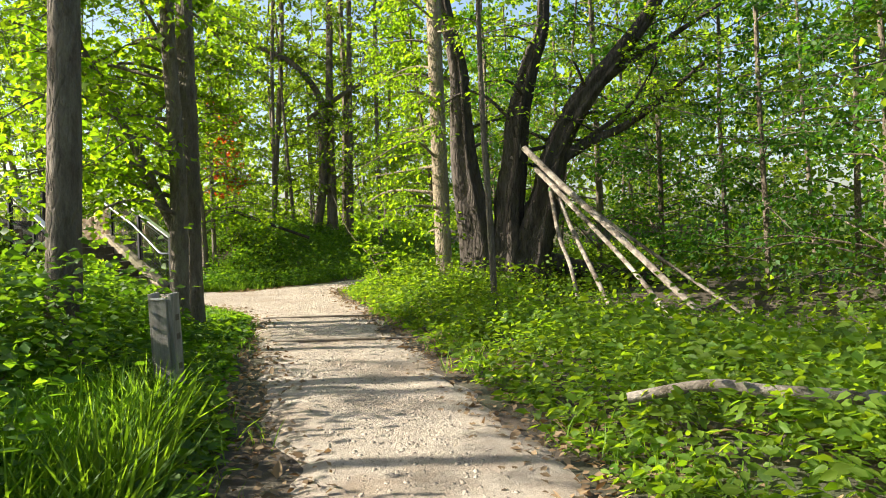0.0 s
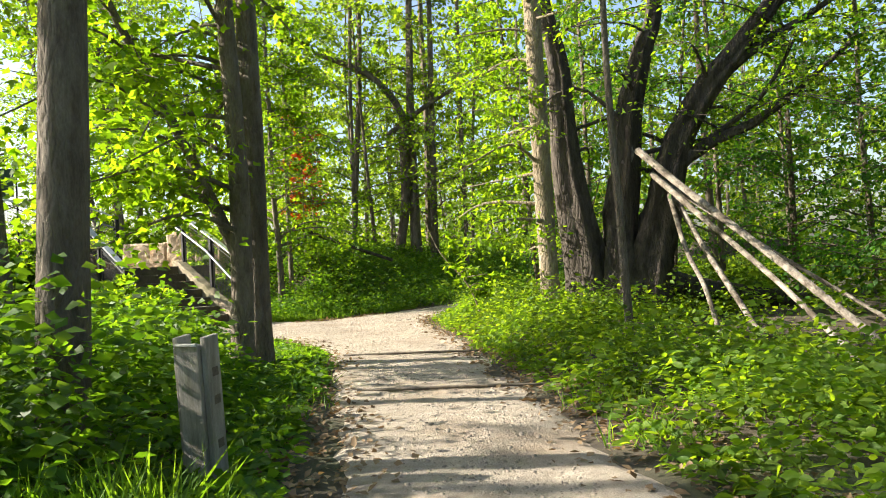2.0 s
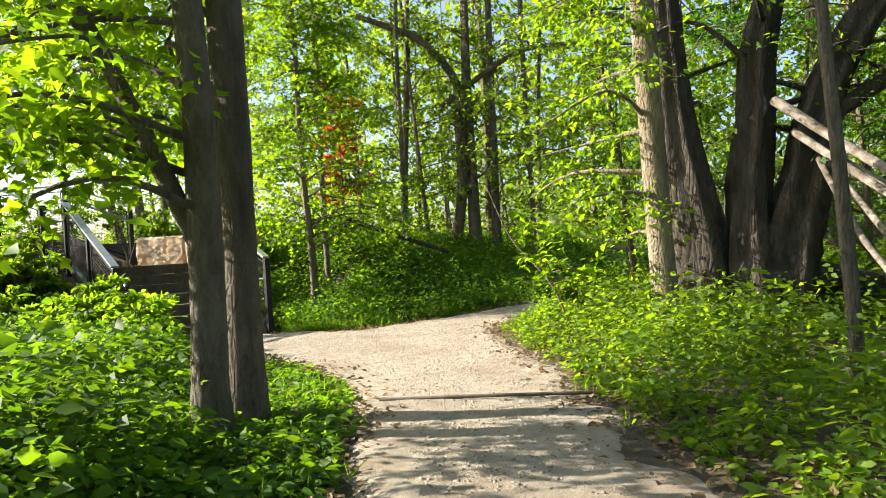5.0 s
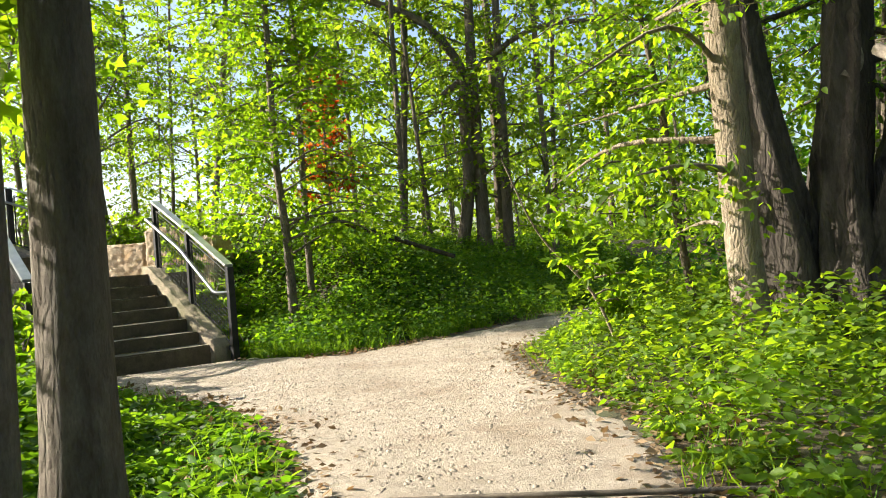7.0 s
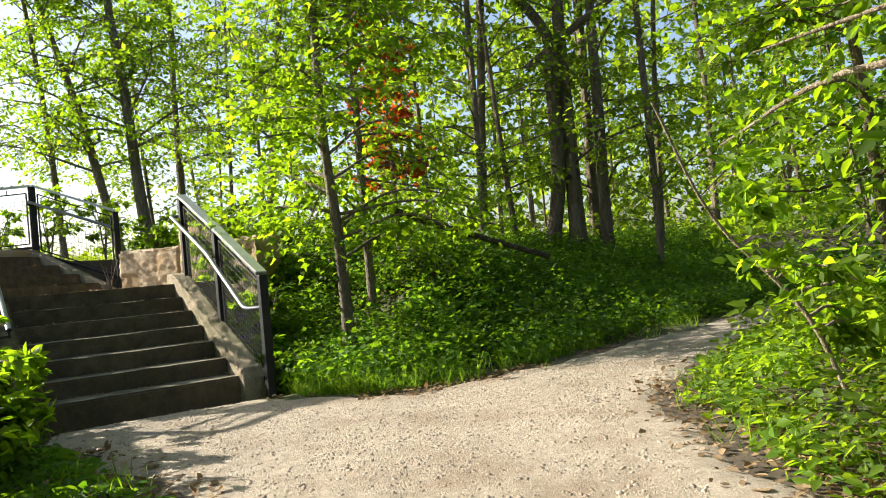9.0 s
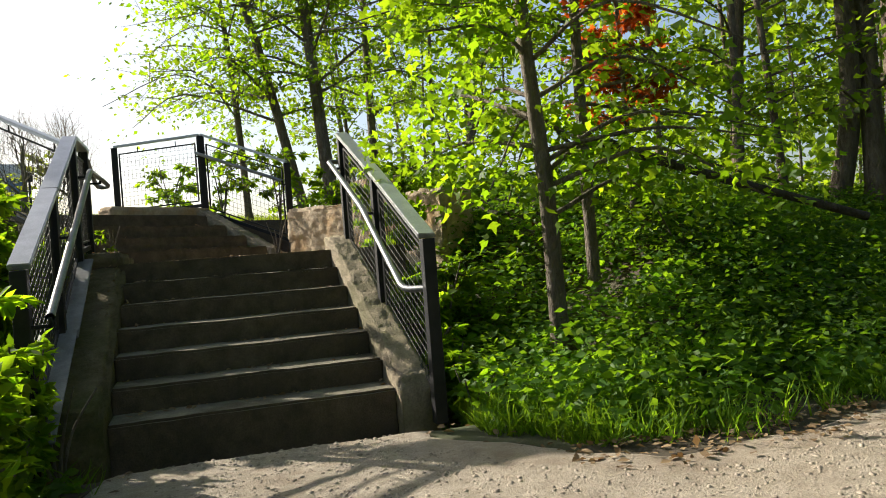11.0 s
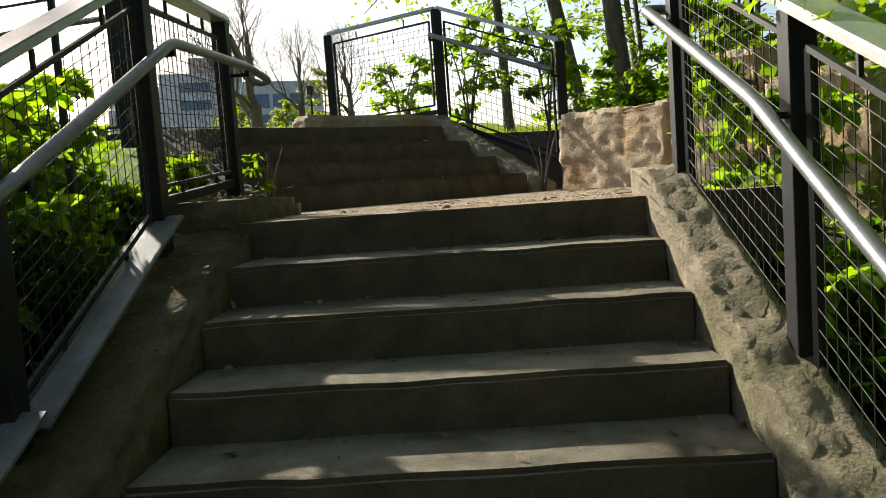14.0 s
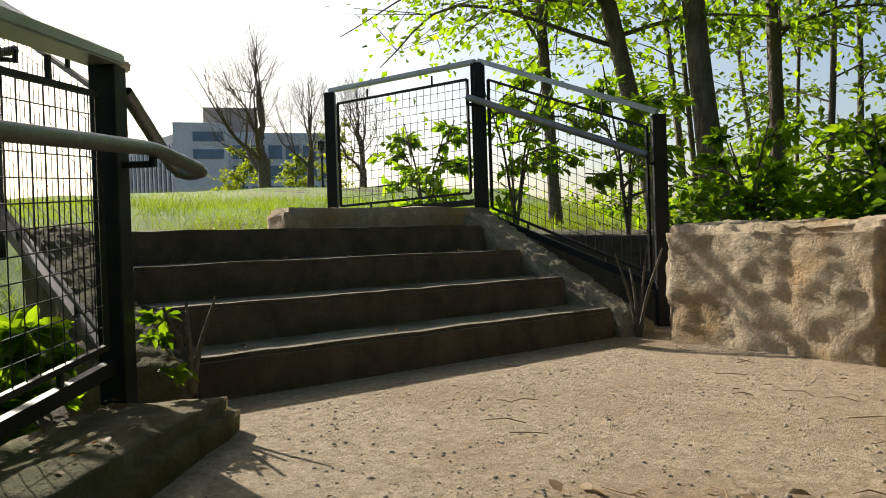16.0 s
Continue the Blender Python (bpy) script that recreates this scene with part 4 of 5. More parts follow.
bush("bush", -2.30, -1.45, 0.75, 0.45, "sunlit leafy bush at the foot of the railing", 721, count=22, size=0.075, spray=7)
bush("bush", -2.05, -0.42, 0.75, 0.42, "leafy bush over the foot of the mossy kerb", 720, count=16, size=0.075, spray=6)
bush("bush", 0.85, 1.5, 1.0, 0.5, "bright leafy bush behind the railing", 551, count=18, size=0.09, spray=6)
for i, (x, y, h, r) in enumerate(((-0.75, 7.05, 1.3, 0.6), (0.05, 6.6, 1.2, 0.55), (-1.5, 7.5, 1.0, 0.5), (0.85, 6.4, 0.7, 0.4), (1.6, 6.0, 0.7, 0.45))):
    bush("bush", x, y, h, r, "light green bush behind the wire mesh", 520 + i, count=14, spray=5, z=min(ground_z(x, y), TOP))
bush("bush", 0.55, 1.75, 0.75, 0.42, "bright leafy sprig growing through the railing", 540, count=12, size=0.13, spray=5)
bush("bush", 0.50, -0.15, 0.55, 0.35, "bright leafy sprig growing at the rail foot", 541, count=10, size=0.10, spray=5)
bush("bush", -0.16, 5.30, 0.5, 0.3, "green weed at the foot of the upper steps", 542, count=10, size=0.10, spray=5, z=LAND - 0.02)
bush("bush", -2.02, 3.42, 0.32, 0.16, "small weed on the mossy kerb", 543, count=3, size=0.055, spray=2, z=LAND + 0.1)

# the bent tree and its neighbours farther on
tree("bent_tree", at(8.0, 4.06), [
    ([(8.0, 4.06, 1.0), (8.23, 3.83, 2.79), (8.22, 3.8, 4.61), (8.22, 3.78, 5.6), (7.68, 4.21, 6.64), (7.12, 4.68, 7.12), (6.2, 5.4, 7.6)], 0.16, 0.06),
    ([(7.9, 4.1, 5.0), (8.77, 3.32, 5.82), (9.66, 2.55, 6.42), (10.84, 1.55, 6.5), (12.2, 0.6, 6.4)], 0.09, 0.03),
], BARK_FAR, LEAF_FAR, "old tree bent over with long level limbs", 14, 1.8, 0.1, 0.10, low=0.5, spray=6, seed=51)
for x, y, r, s in ((8.5, 3.7, 0.17, 52), (8.95, 3.35, 0.13, 53), (9.9, 4.6, 0.12, 54), (7.2, 5.2, 0.09, 55), (9.4, 2.4, 0.07, 56), (6.6, 4.4, 0.06, 57)):
    tree("tree", at(x, y), [(up(x, y, 13, 0.3, 0, s), r, 0.05)], BARK_FAR, LEAF_FAR, "tall brown woodland trunk", 26, 2.0, 0.15, 0.11, KITE, low=0.1, spray=9, seed=s, group="woodland trees")

# the wood around: one stem and crown after another
spots, tries = [], 0
while len(spots) < 104 and tries < 6000:
    tries += 1
    x, y = RNG.uniform(-26, 34), RNG.uniform(-34, 26)
    d, north = trail_dist(np.array([x]), np.array([y]))
    if d[0] < 3.2 or (north[0] and x < 3.0):
        continue
    if any(math.hypot(x - a, y - b) < 1.3 for a, b in spots) or math.hypot(x - 4.6, y + 6.1) < 2.6 or (1.5 < x < 6 and -12.5 < y < -7):
        continue
    if math.hypot(x + 8.7, y + 15.7) < 4:
        continue
    spots.append((x, y))
spots = [(x, y) for x, y in spots if not (-1.5 < x < 6 and -13.6 < y < -7)]
for i, (x, y) in enumerate(spots):
    far = math.hypot(x + 3, y + 9)
    r = RNG.choice([0.05, 0.07, 0.09, 0.14])
    h = RNG.uniform(8, 13)
    tree("tree", at(x, y), [(up(x, y, h, RNG.normal() * 0.5, RNG.normal() * 0.5, 100 + i, 5), r, r * 0.4)], BARK_FAR, LEAF_FAR, "woodland tree with light spring foliage", 20, 2.5, 0.18, 0.095 if far < 16 else 0.15, KITE, low=0.06, spray=11, fine=False, seed=200 + i, group="woodland trees", sides=7)

# leafy maples south of the trail
for i, (x, y, h) in enumerate(((9.6, -7.4, 9), (2.2, -15.6, 8), (5.6, -14.6, 9), (9.0, -12.0, 10), (-0.8, -17.6, 8), (8.2, -6.4, 10), (7.4, -3.8, 9), (10.8, -8.6, 10), (7.6, -10.6, 9), (6.4, -13.0, 8), (9.4, -14.2, 9))):
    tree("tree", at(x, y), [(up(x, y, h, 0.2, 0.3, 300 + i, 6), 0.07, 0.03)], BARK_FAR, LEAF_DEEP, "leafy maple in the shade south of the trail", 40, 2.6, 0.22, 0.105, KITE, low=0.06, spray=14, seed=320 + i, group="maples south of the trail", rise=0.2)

# unseen trees added on the sun side, towards the open lawn, for shade
for i, (x, y) in enumerate(((-10.8, -7.4), (-12.6, -3.0), (-13.0, -10.6), (-15.0, -7.0))):
    tree("tree", at(x, y), [(up(x, y, 9.5, RNG.normal() * 0.3, 0.2, 400 + i, 6), 0.09, 0.04)], BARK_GREY, LEAF_MAPLE, "unseen leafy young shade tree added between trail and lawn", 26, 2.5, 0.22, 0.13, KITE, low=0.42, spray=10, seed=420 + i, group="trees by the lawn")


# ---- undergrowth ----
def scatter(n, box, rule, rng):
    x0, x1, y0, y1 = box
    X, Y = rng.uniform(x0, x1, n), rng.uniform(y0, y1, n)
    d, north = trail_dist(X, Y)
    ok = rule(X, Y, d, north) & ~((np.abs(X + 0.95) < 1.28) & (Y > -0.4) & (Y < 6.3)) & ~((X > -4.2) & (X < 0.3) & (Y > 3.0) & (Y < 7.0)) & ~((X > -2.5) & (X < 1.35) & (Y > 2.2) & (Y < 6.2))
    return X[ok], Y[ok], d[ok]


def plants(name, X, Y, tall, per, size, shape, material, label, rng, spread_r=0.16, droop=0.35):
    """Leafy herbs: each a few stems with whorls of leaves."""
    n = len(X)
    Z = height(X, Y)
    stem = np.stack([X, Y, Z], -1)
    lean = rng.normal(size=(n, 3)) * [0.22, 0.22, 0]
    P, D, N, S, stems = [], [], [], [], []
    for k in range(per):
        t = (0.25 + 0.75 * rng.random(n))
        az = rng.random(n) * 2 * np.pi
        r = spread_r * (0.3 + rng.random(n)) * (0.5 + tall)
        out = np.stack([np.cos(az), np.sin(az), np.zeros(n)], -1)
        P.append(stem + lean * (t * tall)[:, None] + np.array([0, 0, 1.0]) * (t * tall)[:, None] + out * r[:, None])
        D.append(out + rng.normal(size=(n, 3)) * 0.25 + [0, 0, -droop + 0.3])
        N.append(np.array([0, 0, 1.0]) + rng.normal(size=(n, 3)) * 0.75)
        S.append(size * (0.6 + 0.8 * rng.random(n)))
    v, f = leaves(np.concatenate(P), np.concatenate(D), np.concatenate(N), np.concatenate(S), shape)
    return tagged(np_part(name, v, f, material), label, "undergrowth", kind="stuff")


def blades(name, X, Y, size, label, rng, material=GRASS, per=1):
    n = len(X)
    Z = height(X, Y)
    P = np.stack([X, Y, Z - 0.01], -1)
    D = np.stack([rng.normal(size=n) * 0.55, rng.normal(size=n) * 0.55, np.ones(n)], -1)
    N = rng.normal(size=(n, 3)) * [1, 1, 0.2]
    v, f = leaves(P, D, N, size * (0.5 + rng.random(n)), BLADE)
    return tagged(np_part(name, v, f, material), label, "grass", kind="stuff")


rg = np.random.default_rng(5)
# tall bushy growth north of the trail
X, Y, d = scatter(46000, (-14, 0.0, -19, 2.0), lambda X, Y, d, n: n & (d > np.where(Y > -9, 0.06, 0.22)) & (d < 5.5), rg)
H = (0.14 + 0.92 * ease(0.6, 1.6, d) - 0.45 * ease(2.0, 3.6, d)) * (0.45 + 0.65 * rg.random(len(X))) * (1.0 + 0.35 * np.sin(X * 2.1 + 1.0) * np.sin(Y * 2.6))
H *= 1 - 0.55 * ease(-8.2, -6.6, Y)
near = d < 2.6
edge = d < 1.1
near &= ~edge
plants("undergrowth", X[edge], Y[edge], H[edge], 11, 0.072, OVATE, LEAF_BUSH, "leafy green undergrowth at the trail edge", rg)
plants("undergrowth", X[near], Y[near], H[near], 12, 0.078, KITE, LEAF_BUSH, "dense leafy green undergrowth beside the trail", rg)
near |= edge
plants("undergrowth", X[~near], Y[~near], H[~near], 7, 0.092, KITE, LEAF_BUSH, "dense leafy green undergrowth towards the lawn", rg)
X, Y, d = scatter(24000, (0.3, 14.0, -2.2, 7.0), lambda X, Y, d, n: n & (d > 0.25) & (d < 6) & (np.sin(X * 1.9 + 0.5) + np.sin(Y * 2.3 + X) > -1.6), rg)
plants("undergrowth", X, Y, 0.10 + 0.38 * rg.random(len(X)) ** 1.5, 9, 0.07, KITE, LEAF_BUSH, "leafy herbs covering the shaded bank", rg)


def south(X, Y, d, n):
    logs = (X > 0.6) & (X < 5.8) & (Y > -13.6) & (Y < -7.4)
    return ~n & (d > 0.06) & (d < 5.5) & (~logs | (np.sin(X * 5.1 + Y * 3.7) > 0.82))


X, Y, d = scatter(62000, (-12, 12.0, -21, 0.0), south, rg)
H = (0.07 + 0.30 * ease(0.0, 0.9, d)) * (0.4 + 0.9 * rg.random(len(X))) * (1.0 + 0.35 * np.sin(X * 2.7 + 1.0) * np.sin(Y * 2.2) + 0.45 * np.sin(X * 7.1 + Y * 2.0) * np.sin(Y * 6.3 - X)) * (1 + 0.38 * ease(-3.0, 0.0, X))
open_soil = (np.sin(X * 4.1 + 2.0 * Y) + np.sin(Y * 5.3 - 1.7 * X) > 1.35) & (rg.random(len(X)) < 0.8)
X, Y, d, H = X[~open_soil], Y[~open_soil], d[~open_soil], H[~open_soil]
near = d < 1.5
plants("undergrowth", X[near], Y[near], H[near], 8, 0.066, OVATE, LEAF_HERB, "low bright green herbs beside the trail", rg, 0.12)
plants("undergrowth", X[~near], Y[~near], H[~near], 6, 0.09, KITE, LEAF_HERB, "low green herbs among the trees", rg)
X, Y, d = scatter(15000, (-24, 32, -32, 26), lambda X, Y, d, n: ((d > 4.5) | ((X > 12.5) & (d > 0.4))) & ~((X < 1.5) & (Y > 5.0)) & ~(n & (X < -3.5) & (d > 7)) & ~((X > 0.6) & (X < 5.8) & (Y > -13.6) & (Y < -7.4)), rg)
plants("undergrowth", X, Y, 0.3 + 0.5 * rg.random(len(X)), 8, 0.16, KITE, LEAF_FAR, "woodland floor herbs and shrubs", rg, 0.3)
# grass along the edges and at the foot of the steps
X, Y, d = scatter(90000, (-13, 9, -20, 1.0), lambda X, Y, d, n: (d > -0.12) & (d < 0.5) & ((d > 0.1) | (np.sin(X * 5 + Y * 3) > 0.5)) & (np.sin(X * 1.7 + Y) + np.sin(Y * 2.3 - X * 0.6) > -0.1), rg)
blades("grass", X, Y, 0.16, "short bright grass fringing the trail", rg)
X, Y, d = scatter(30000, (0.2, 4.0, -2.0, 0.6), lambda X, Y, d, n: n & (d > 0.05 + 0.1 * np.sin(X * 9) ** 2) & (d < 1.4) & ((X < 2.0) | (np.sin(X * 11 + Y * 7) > 0.3)) & (np.sin(X * 3.1 + Y) + np.sin(Y * 4.3 - X * 1.6) > -0.35), rg)
blades("grass", X, Y, 0.17 * (0.5 + 0.8 * rg.random(len(X))), "long soft grass at the foot of the bank", rg)
X, Y, d = scatter(9000, (-8.6, -6.3, -13.0, -11.0), lambda X, Y, d, n: n & (d > 0.45) & (d < 1.6), rg)
blades("grass", X, Y, 0.36, "clump of long arching grass", rg)
# turf beyond the steps
X = np.concatenate([rg.uniform(-11, 1.5, 34000), rg.uniform(-22, 2.0, 14000)])
Y = np.concatenate([rg.uniform(5.6, 14, 34000), rg.uniform(10, 26, 14000)])
ok = (np.hypot(X + 1.5, Y - 6) < 6 + 20 * rg.random(len(X))) & (((X + 0.3) * ALONG.x + (Y - 5.3) * ALONG.y) > 2.0)
blades("lawn", X[ok], Y[ok], 0.13, "sunlit mown lawn above the steps", rg, TURF)
# dry leaves and pebbles
X, Y, d = scatter(46000, (-8.0, 2.5, -15.0, -1.5), lambda X, Y, d, n: (d > -0.5) & (d < 0.6) & (rg.random(len(X)) < ease(-0.55, 0.1, d)), rg)
P = np.stack([X, Y, height(X, Y) + 0.03], -1)
v, f = leaves(P, rg.normal(size=(len(X), 3)) * [1, 1, 0.25], np.array([0, 0, 1.0]) + rg.normal(size=(len(X), 3)) * 0.35, 0.03 + 0.04 * rg.random(len(X)), KITE)
tagged(np_part("leaf_litter", v, f, LITTER), "dry brown leaves along the trail edge", "leaf litter", kind="stuff")
X, Y, d = scatter(14000, (-11, 8, -19, 4), lambda X, Y, d, n: (d > -0.3) & (d < 3.5), rg)
P = np.stack([X, Y, height(X, Y) + 0.02], -1)
v, f = leaves(P, rg.normal(size=(len(X), 3)) * [1, 1, 0.25], np.array([0, 0, 1.0]) + rg.normal(size=(len(X), 3)) * 0.35, 0.05 + 0.04 * rg.random(len(X)), OVATE)
tagged(np_part("leaf_litter", v, f, LITTER), "dry brown leaves scattered on the ground", "leaf litter", kind="stuff")
CUBE = np.array([(-1, -1, -1), (1, -1, -1), (1, 1, -1), (-1, 1, -1), (-0.6, -0.6, 0.8), (0.6, -0.6, 0.8), (0.6, 0.6, 0.8), (-0.6, 0.6, 0.8)], float)
CUBE_F = np.array([(0, 1, 5, 4), (1, 2, 6, 5), (2, 3, 7, 6), (3, 0, 4, 7), (4, 5, 6, 7)])
X, Y, d = scatter(90000, (-9.0, 4, -15, 0.3), lambda X, Y, d, n: d < -0.38, rg)
n = len(X)
s = 0.0035 + 0.011 * rg.random(n) ** 3
a = rg.random(n) * 6.3
c, si = np.cos(a), np.sin(a)
V = CUBE[None] * (0.7 + 0.6 * rg.random((n, 8, 3))) * s[:, None, None] * [1.2, 0.9, 0.6]
V = np.stack([V[..., 0] * c[:, None] - V[..., 1] * si[:, None], V[..., 0] * si[:, None] + V[..., 1] * c[:, None], V[..., 2]], -1)
zz = height(X, Y) + 0.022 + np.array([noise.noise((x * 1.1, y * 1.1, 3.0)) * 0.022 + noise.noise((x * 5, y * 5, 1.0)) * 0.008 for x, y in zip(X, Y)])
V = V + np.stack([X, Y, zz], -1)[:, None]
tagged(np_part("gravel", V.reshape(-1, 3), (CUBE_F[None] + (np.arange(n) * 8)[:, None, None]).reshape(-1, 4), PEBBLE), "loose small stones on the trail", "gravel", kind="stuff")

# ---- the lawn sheet and what stands beyond it ----
lx, ly = np.arange(-70, 6, 1.0), np.arange(-24.0, 75, 1.0)
LX, LY = np.meshgrid(lx, ly, indexing="ij")
LZ = height(LX, LY) + 0.02
q = (LX - UP0.x) * ALONG.x + (LY - UP0.y) * ALONG.y
ld, ln = trail_dist(LX, LY)
ok = ln & (ld > 4.6) & (LX < 2.0) & ((q > 2.6) | (LX < -5.5))
ok = ok[:-1, :-1] & ok[1:, 1:]
ii, jj = np.nonzero(ok)
quad = np.stack([ii * len(ly) + jj, (ii + 1) * len(ly) + jj, (ii + 1) * len(ly) + jj + 1, ii * len(ly) + jj + 1], -1)
tagged(np_part("lawn_ground", np.stack([LX, LY, LZ], -1).reshape(-1, 3), quad, LAWN, smooth=True), "sunlit green turf rising from the steps", "lawn", kind="structure")


def bare_tree(base, h, seed, label, r=0.22, name="bare_tree", leaf=None):
    """Forks again and again into fine twigs."""
    rng = np.random.default_rng(seed)
    bits = []

    def fork(p, d, ln, r, level):
        q = p + d * ln
        mid = p + d * ln * 0.5 + rng.normal(size=3) * ln * 0.05
        L = smooth_line([p, mid, q], 2 if level < 4 else 1)
        bits.append(tube_arrays(L, np.linspace(r, r * 0.62, len(L)), 6 if level < 3 else 3))
        if level >= 7:
            return
        for k in range(3 if level < 5 else 2):
            a = rng.normal(size=3)
            nd = d + (0.22 if k == 0 else 0.72) * a / np.linalg.norm(a) + np.array([0, 0, 0.12])
            fork(q if k == 0 else p + d * ln * rng.uniform(0.6, 1.0), nd / np.linalg.norm(nd), ln * rng.uniform(0.7, 0.88), r * (0.62 if k == 0 else 0.45), level + 1)

    thing = tagged(empty(name, base), label, "tree")
    p = np.array(base, float)
    v, f = tube_arrays([p, p + [0, 0, h * 0.13], p + [0.02, 0, h * 0.26]], [r * 1.2, r, r * 0.9], 10)
    np_part("trunk", v, f, BARK_FAR, thing, True)
    for k in range(4):
        a = k * 1.57 + rng.random()
        d = np.array([math.cos(a) * 0.8, math.sin(a) * 0.8, 0.75]) if k else np.array([0, 0, 1.0])
        fork(p + [0.01, 0, h * (0.25 if k == 0 else 0.14 + 0.035 * k)], d / np.linalg.norm(d), h * 0.17, r * (0.75 if k == 0 else 0.45), 1)
    tagged(np_part("twigwork", *joined(bits), BARK_FAR, thing, True), kind="stuff")
    return thing


bare_tree(at(-13.4, 45.0), 12.5, 3, "large leafless tree on the lawn", 0.38)
bare_tree(at(-7.5, 44.0), 9.0, 4, "leafless tree at the edge of the lawn", 0.22)
bare_tree(at(-8.3, 34.0), 7.0, 6, "leafless tree behind the railing", 0.16)
for i, (x, y, h) in enumerate(((-18.0, 56.0, 5.5), (-11.5, 58.0, 7.0), (-15.0, 60.0, 5.0))):
    b = at(x, y)
    tree("shrub_tree", b, [(up(x, y, h, 0, 0, 60 + i, 5), 0.12, 0.04)], BARK_FAR, LEAF_YELLOW, "yellow-green budding small tree on the lawn", 26, h * 0.36, 0.1, 0.22, KITE, low=0.1, spray=9, seed=600 + i)

lamp = tagged(empty("lamp_post", at(-9.6, 43.0)), "dark lamp post on the lawn", "lamp post")
x, y, z = at(-9.6, 43.0)
v, f = tube_arrays([(x, y, z), (x, y, z + 1.5), (x, y, z + 3.4)], [0.09, 0.07, 0.06], 8)
np_part("pole", v, f, BLACK, lamp, True)
part("head", block((x - 0.18, y - 0.18, z + 3.4), (x + 0.18, y + 0.18, z + 3.9), 0.04), BLACK, lamp)

# ---- office building beyond the lawn ----
house = tagged(empty("office_building", (-48, 130, 5)), "pale concrete office building with blue windows and white fins", "building")
hm = Matrix.Translation((-51.0, 128.0, 5.0)) @ Matrix.Rotation(radians(20), 4, "Z")
part("tower", block((-1, 0, -4), (8, 14, 18.2), 0.15, hm), BUILDING, house)
wm2 = hm @ Matrix.Rotation(radians(115), 4, "Z")
part("wing", block((0, -12, -4), (26, 0, 16.5), 0.15, wm2), BUILDING, house)
part("wing", block((8, 3, -4), (27, 16, 17.0), 0.15, hm), BUILDING, house)
part("penthouse", block((4, 4, 16.9), (13, 12, 21.5), 0.2, hm), BRICKTOP, house)
for k in range(2):
    part("window", block((2.2, -0.15, 12.0 + k * 3.0), (7.2, 0.1, 13.6 + k * 3.0), 0.03, hm), GLASS, house)
for k in range(4):
    for j in range(6):
        part("window", block((8.8 + j * 3.05, 2.85, 1.5 + k * 3.6), (11.2 + j * 3.05, 3.05, 3.9 + k * 3.6), 0.02, hm), GLASS, house)
for j in range(13):
    part("window", block((0.6 + j * 1.95, -0.02, -3), (2.0 + j * 1.95, 0.10, 14.6), 0.02, wm2), GLASS, house)
    part("fin", block((2.0 + j * 1.95, -0.02, -3), (2.5 + j * 1.95, 0.5, 15.0), 0.02, wm2), WHITEFIN, house)

# far woods behind the trunks
n = 42000
a = rg.uniform(-2.6, 1.05, n)
r = rg.uniform(34, 62, n)
X, Y = -2 + r * np.cos(a), -6 + r * np.sin(a)
P = np.stack([X, Y, height(X, Y) + 17 * rg.random(n) ** 1.2], -1)
v, f = leaves(P, rg.normal(size=(n, 3)), rg.normal(size=(n, 3)), 0.35 + 0.5 * rg.random(n), KITE)
tagged(np_part("far_woods", v, f, LEAF_FAR), "distant woodland foliage", "woods", kind="stuff")

# straw and twigs on the landing
n = 130
X, Y = rg.uniform(-1.2, 0.5, n), rg.uniform(2.4, 5.2, n)
keepers = (X + 0.35 * Y < 1.75) & (rg.random(n) < 0.25 + 0.75 * ease(-0.6, 0.2, X))
bits = []
for x, y in zip(X[keepers], Y[keepers]):
    az, ln = rg.random() * 6.3, rg.uniform(0.04, 0.16)
    bits.append(tube_arrays([(x, y, LAND + 0.006), (x + ln * 0.5 * math.cos(az), y + ln * 0.5 * math.sin(az), LAND + 0.012), (x + ln * math.cos(az + 0.3), y + ln * math.sin(az + 0.3), LAND + 0.006)], [0.0018, 0.0018, 0.001], 4))
tagged(np_part("straw", *joined(bits), LITTER), "dry straw and twigs lying on the landing", "straw", kind="stuff")

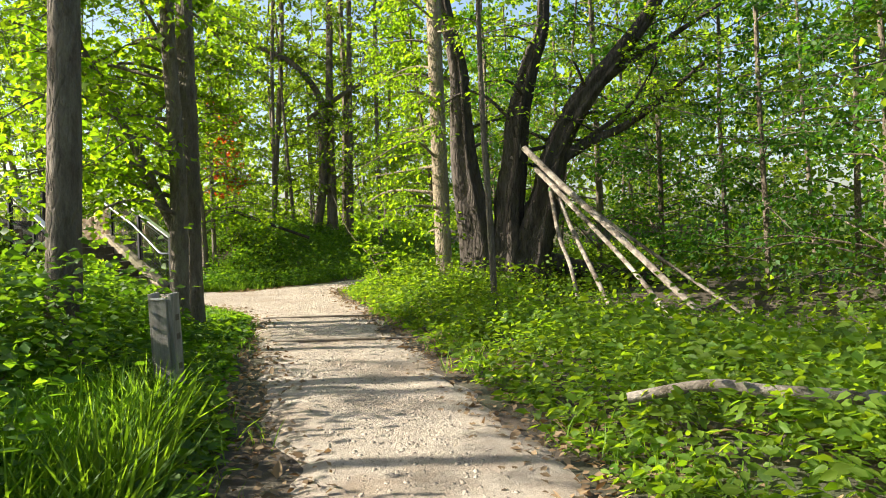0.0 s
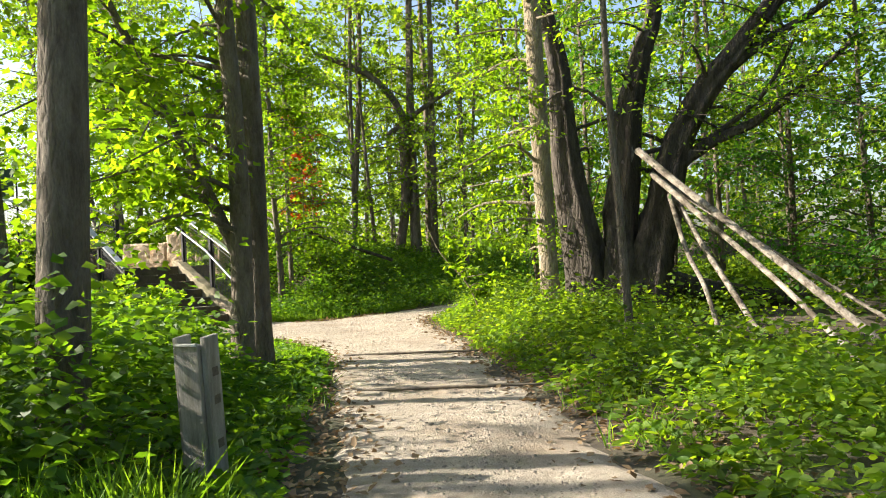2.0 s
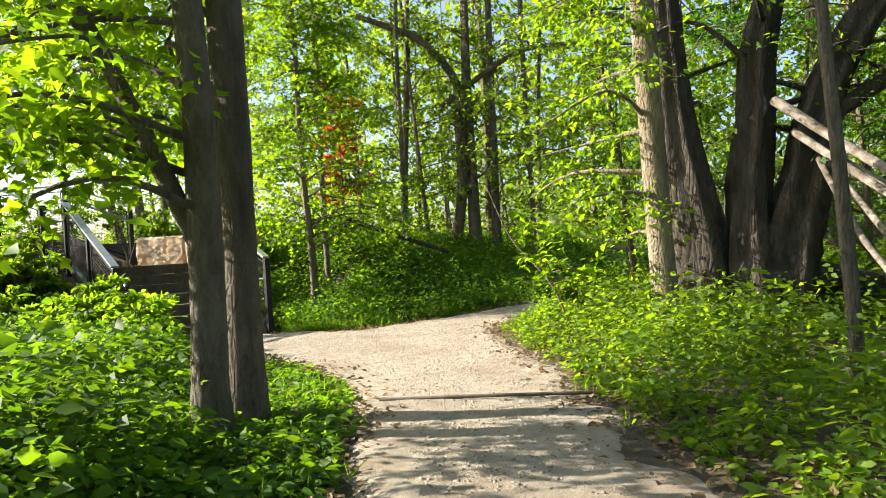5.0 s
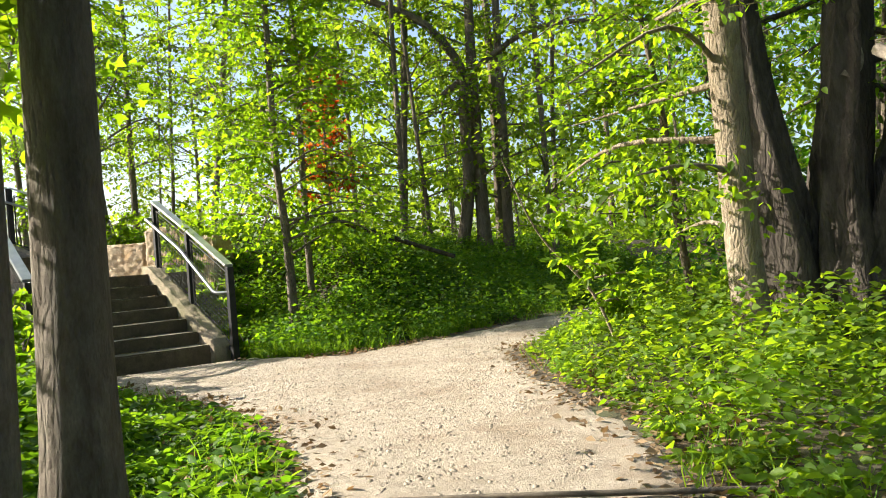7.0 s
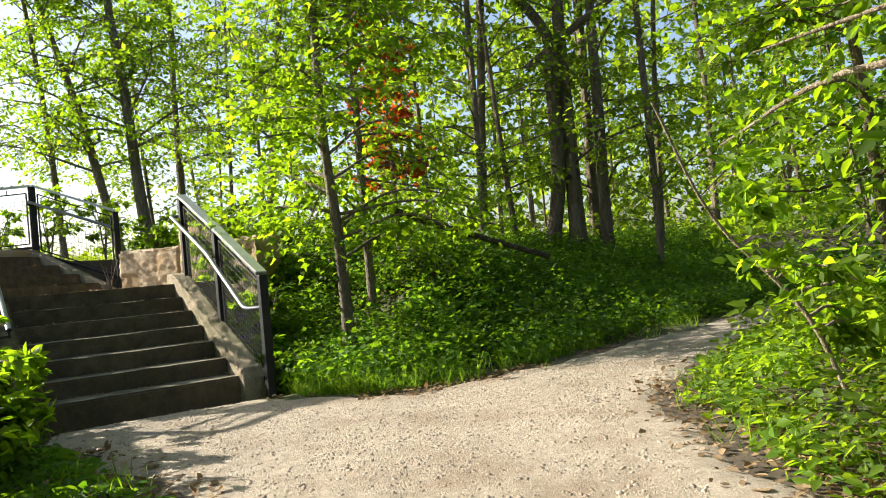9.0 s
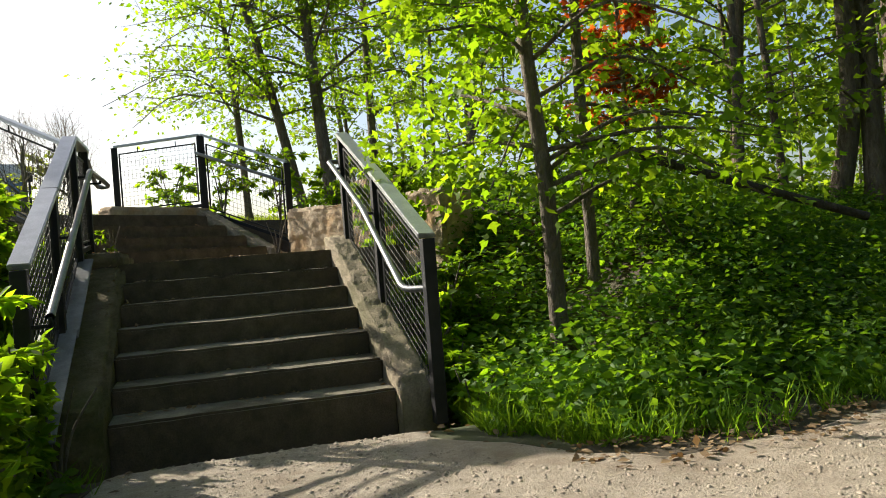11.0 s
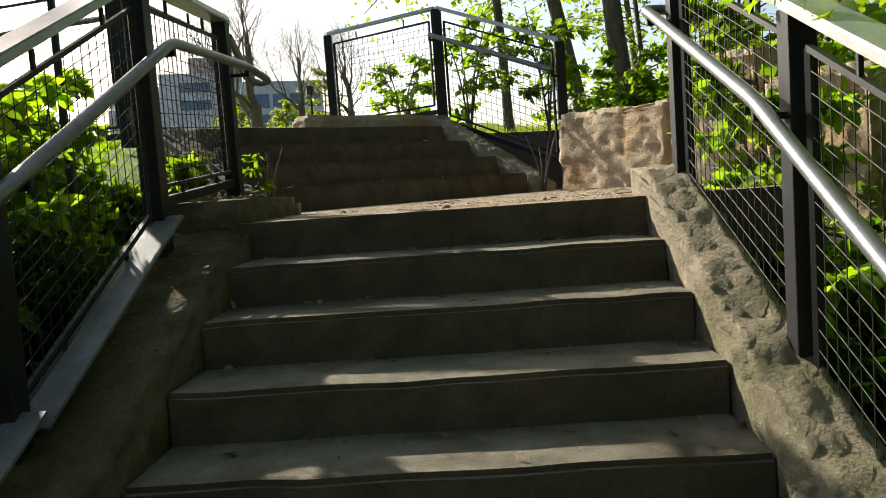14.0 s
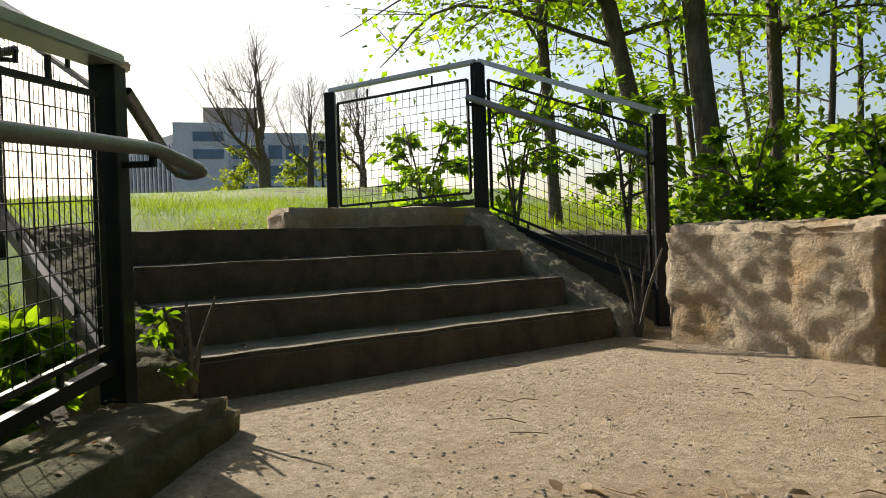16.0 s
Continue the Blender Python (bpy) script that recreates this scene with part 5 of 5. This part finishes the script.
# grit and small stones on the landing
n = 2400
X, Y = rg.uniform(-1.9, 0.5, n), rg.uniform(2.25, 5.2, n)
ok = (X + 0.6 * Y < 3.1) & (Y < 5.0 + X * 0.8)
X, Y = X[ok], Y[ok]
n = len(X)
s = 0.0015 + 0.0045 * rg.random(n) ** 3
V = CUBE[None] * (0.7 + 0.6 * rg.random((n, 8, 3))) * s[:, None, None] * [1.3, 0.9, 0.6]
V = V + np.stack([X, Y, np.full(n, LAND + 0.002)], -1)[:, None]
tagged(np_part("gravel", V.reshape(-1, 3), (CUBE_F[None] + (np.arange(n) * 8)[:, None, None]).reshape(-1, 4), PEBBLE), "loose grit on the sandy landing", "gravel", kind="stuff")

# the board above the far railing
board = tagged(empty("sign_board", (-3.4, 2.85, ground_z(-3.4, 2.85))), "dark green board on two thin posts above the railing", "sign")
part("panel", block((-3.84, 2.84, 2.72), (-3.04, 2.86, 3.28), 0.008), LEAFBOARD, board)
for x in (-3.78, -2.99):
    part("post", block((x - 0.016, 2.835, ground_z(x, 2.85) - 0.05), (x + 0.016, 2.865, 3.34), 0.004), BLACK, board)

# crumbs, dry leaves and grit on the steps
P = []
for k in range(STEPS):
    for j in range(46):
        y = k * GOING + GOING * (0.98 if k < 6 else 1.3) - abs(rg.normal()) * 0.09
        P.append((rg.uniform(-1.8, -0.03), max(y, k * GOING + 0.03), (k + 1) * RISE + 0.008))
for k in range(4):
    for j in range(20):
        q, w = k * GOING + rg.uniform(0.05, 0.33), rg.uniform(-2.3, 0)
        p = UP0 + ALONG * q + ACROSS * w
        P.append((p.x, p.y, LAND + (k + 1) * RISE + 0.008))
for j in range(160):
    P.append((rg.uniform(-2.26, -1.86), rg.uniform(1.0, 3.2), 0))
P = np.array(P)
on = P[:, 2] == 0
P[on, 2] = np.minimum(0.265 + (P[on, 1] + 0.12) / 2.42 * 0.97, 1.32)
n = len(P)
v, f = leaves(P, rg.normal(size=(n, 3)) * [1, 1, 0.15], np.array([0, 0, 1.0]) + rg.normal(size=(n, 3)) * 0.4, 0.015 + 0.04 * rg.random(n) ** 2, OVATE)
tagged(np_part("leaf_litter", v, f, LITTER), "dry leaf crumbs lying on the steps", "leaf litter", kind="stuff")
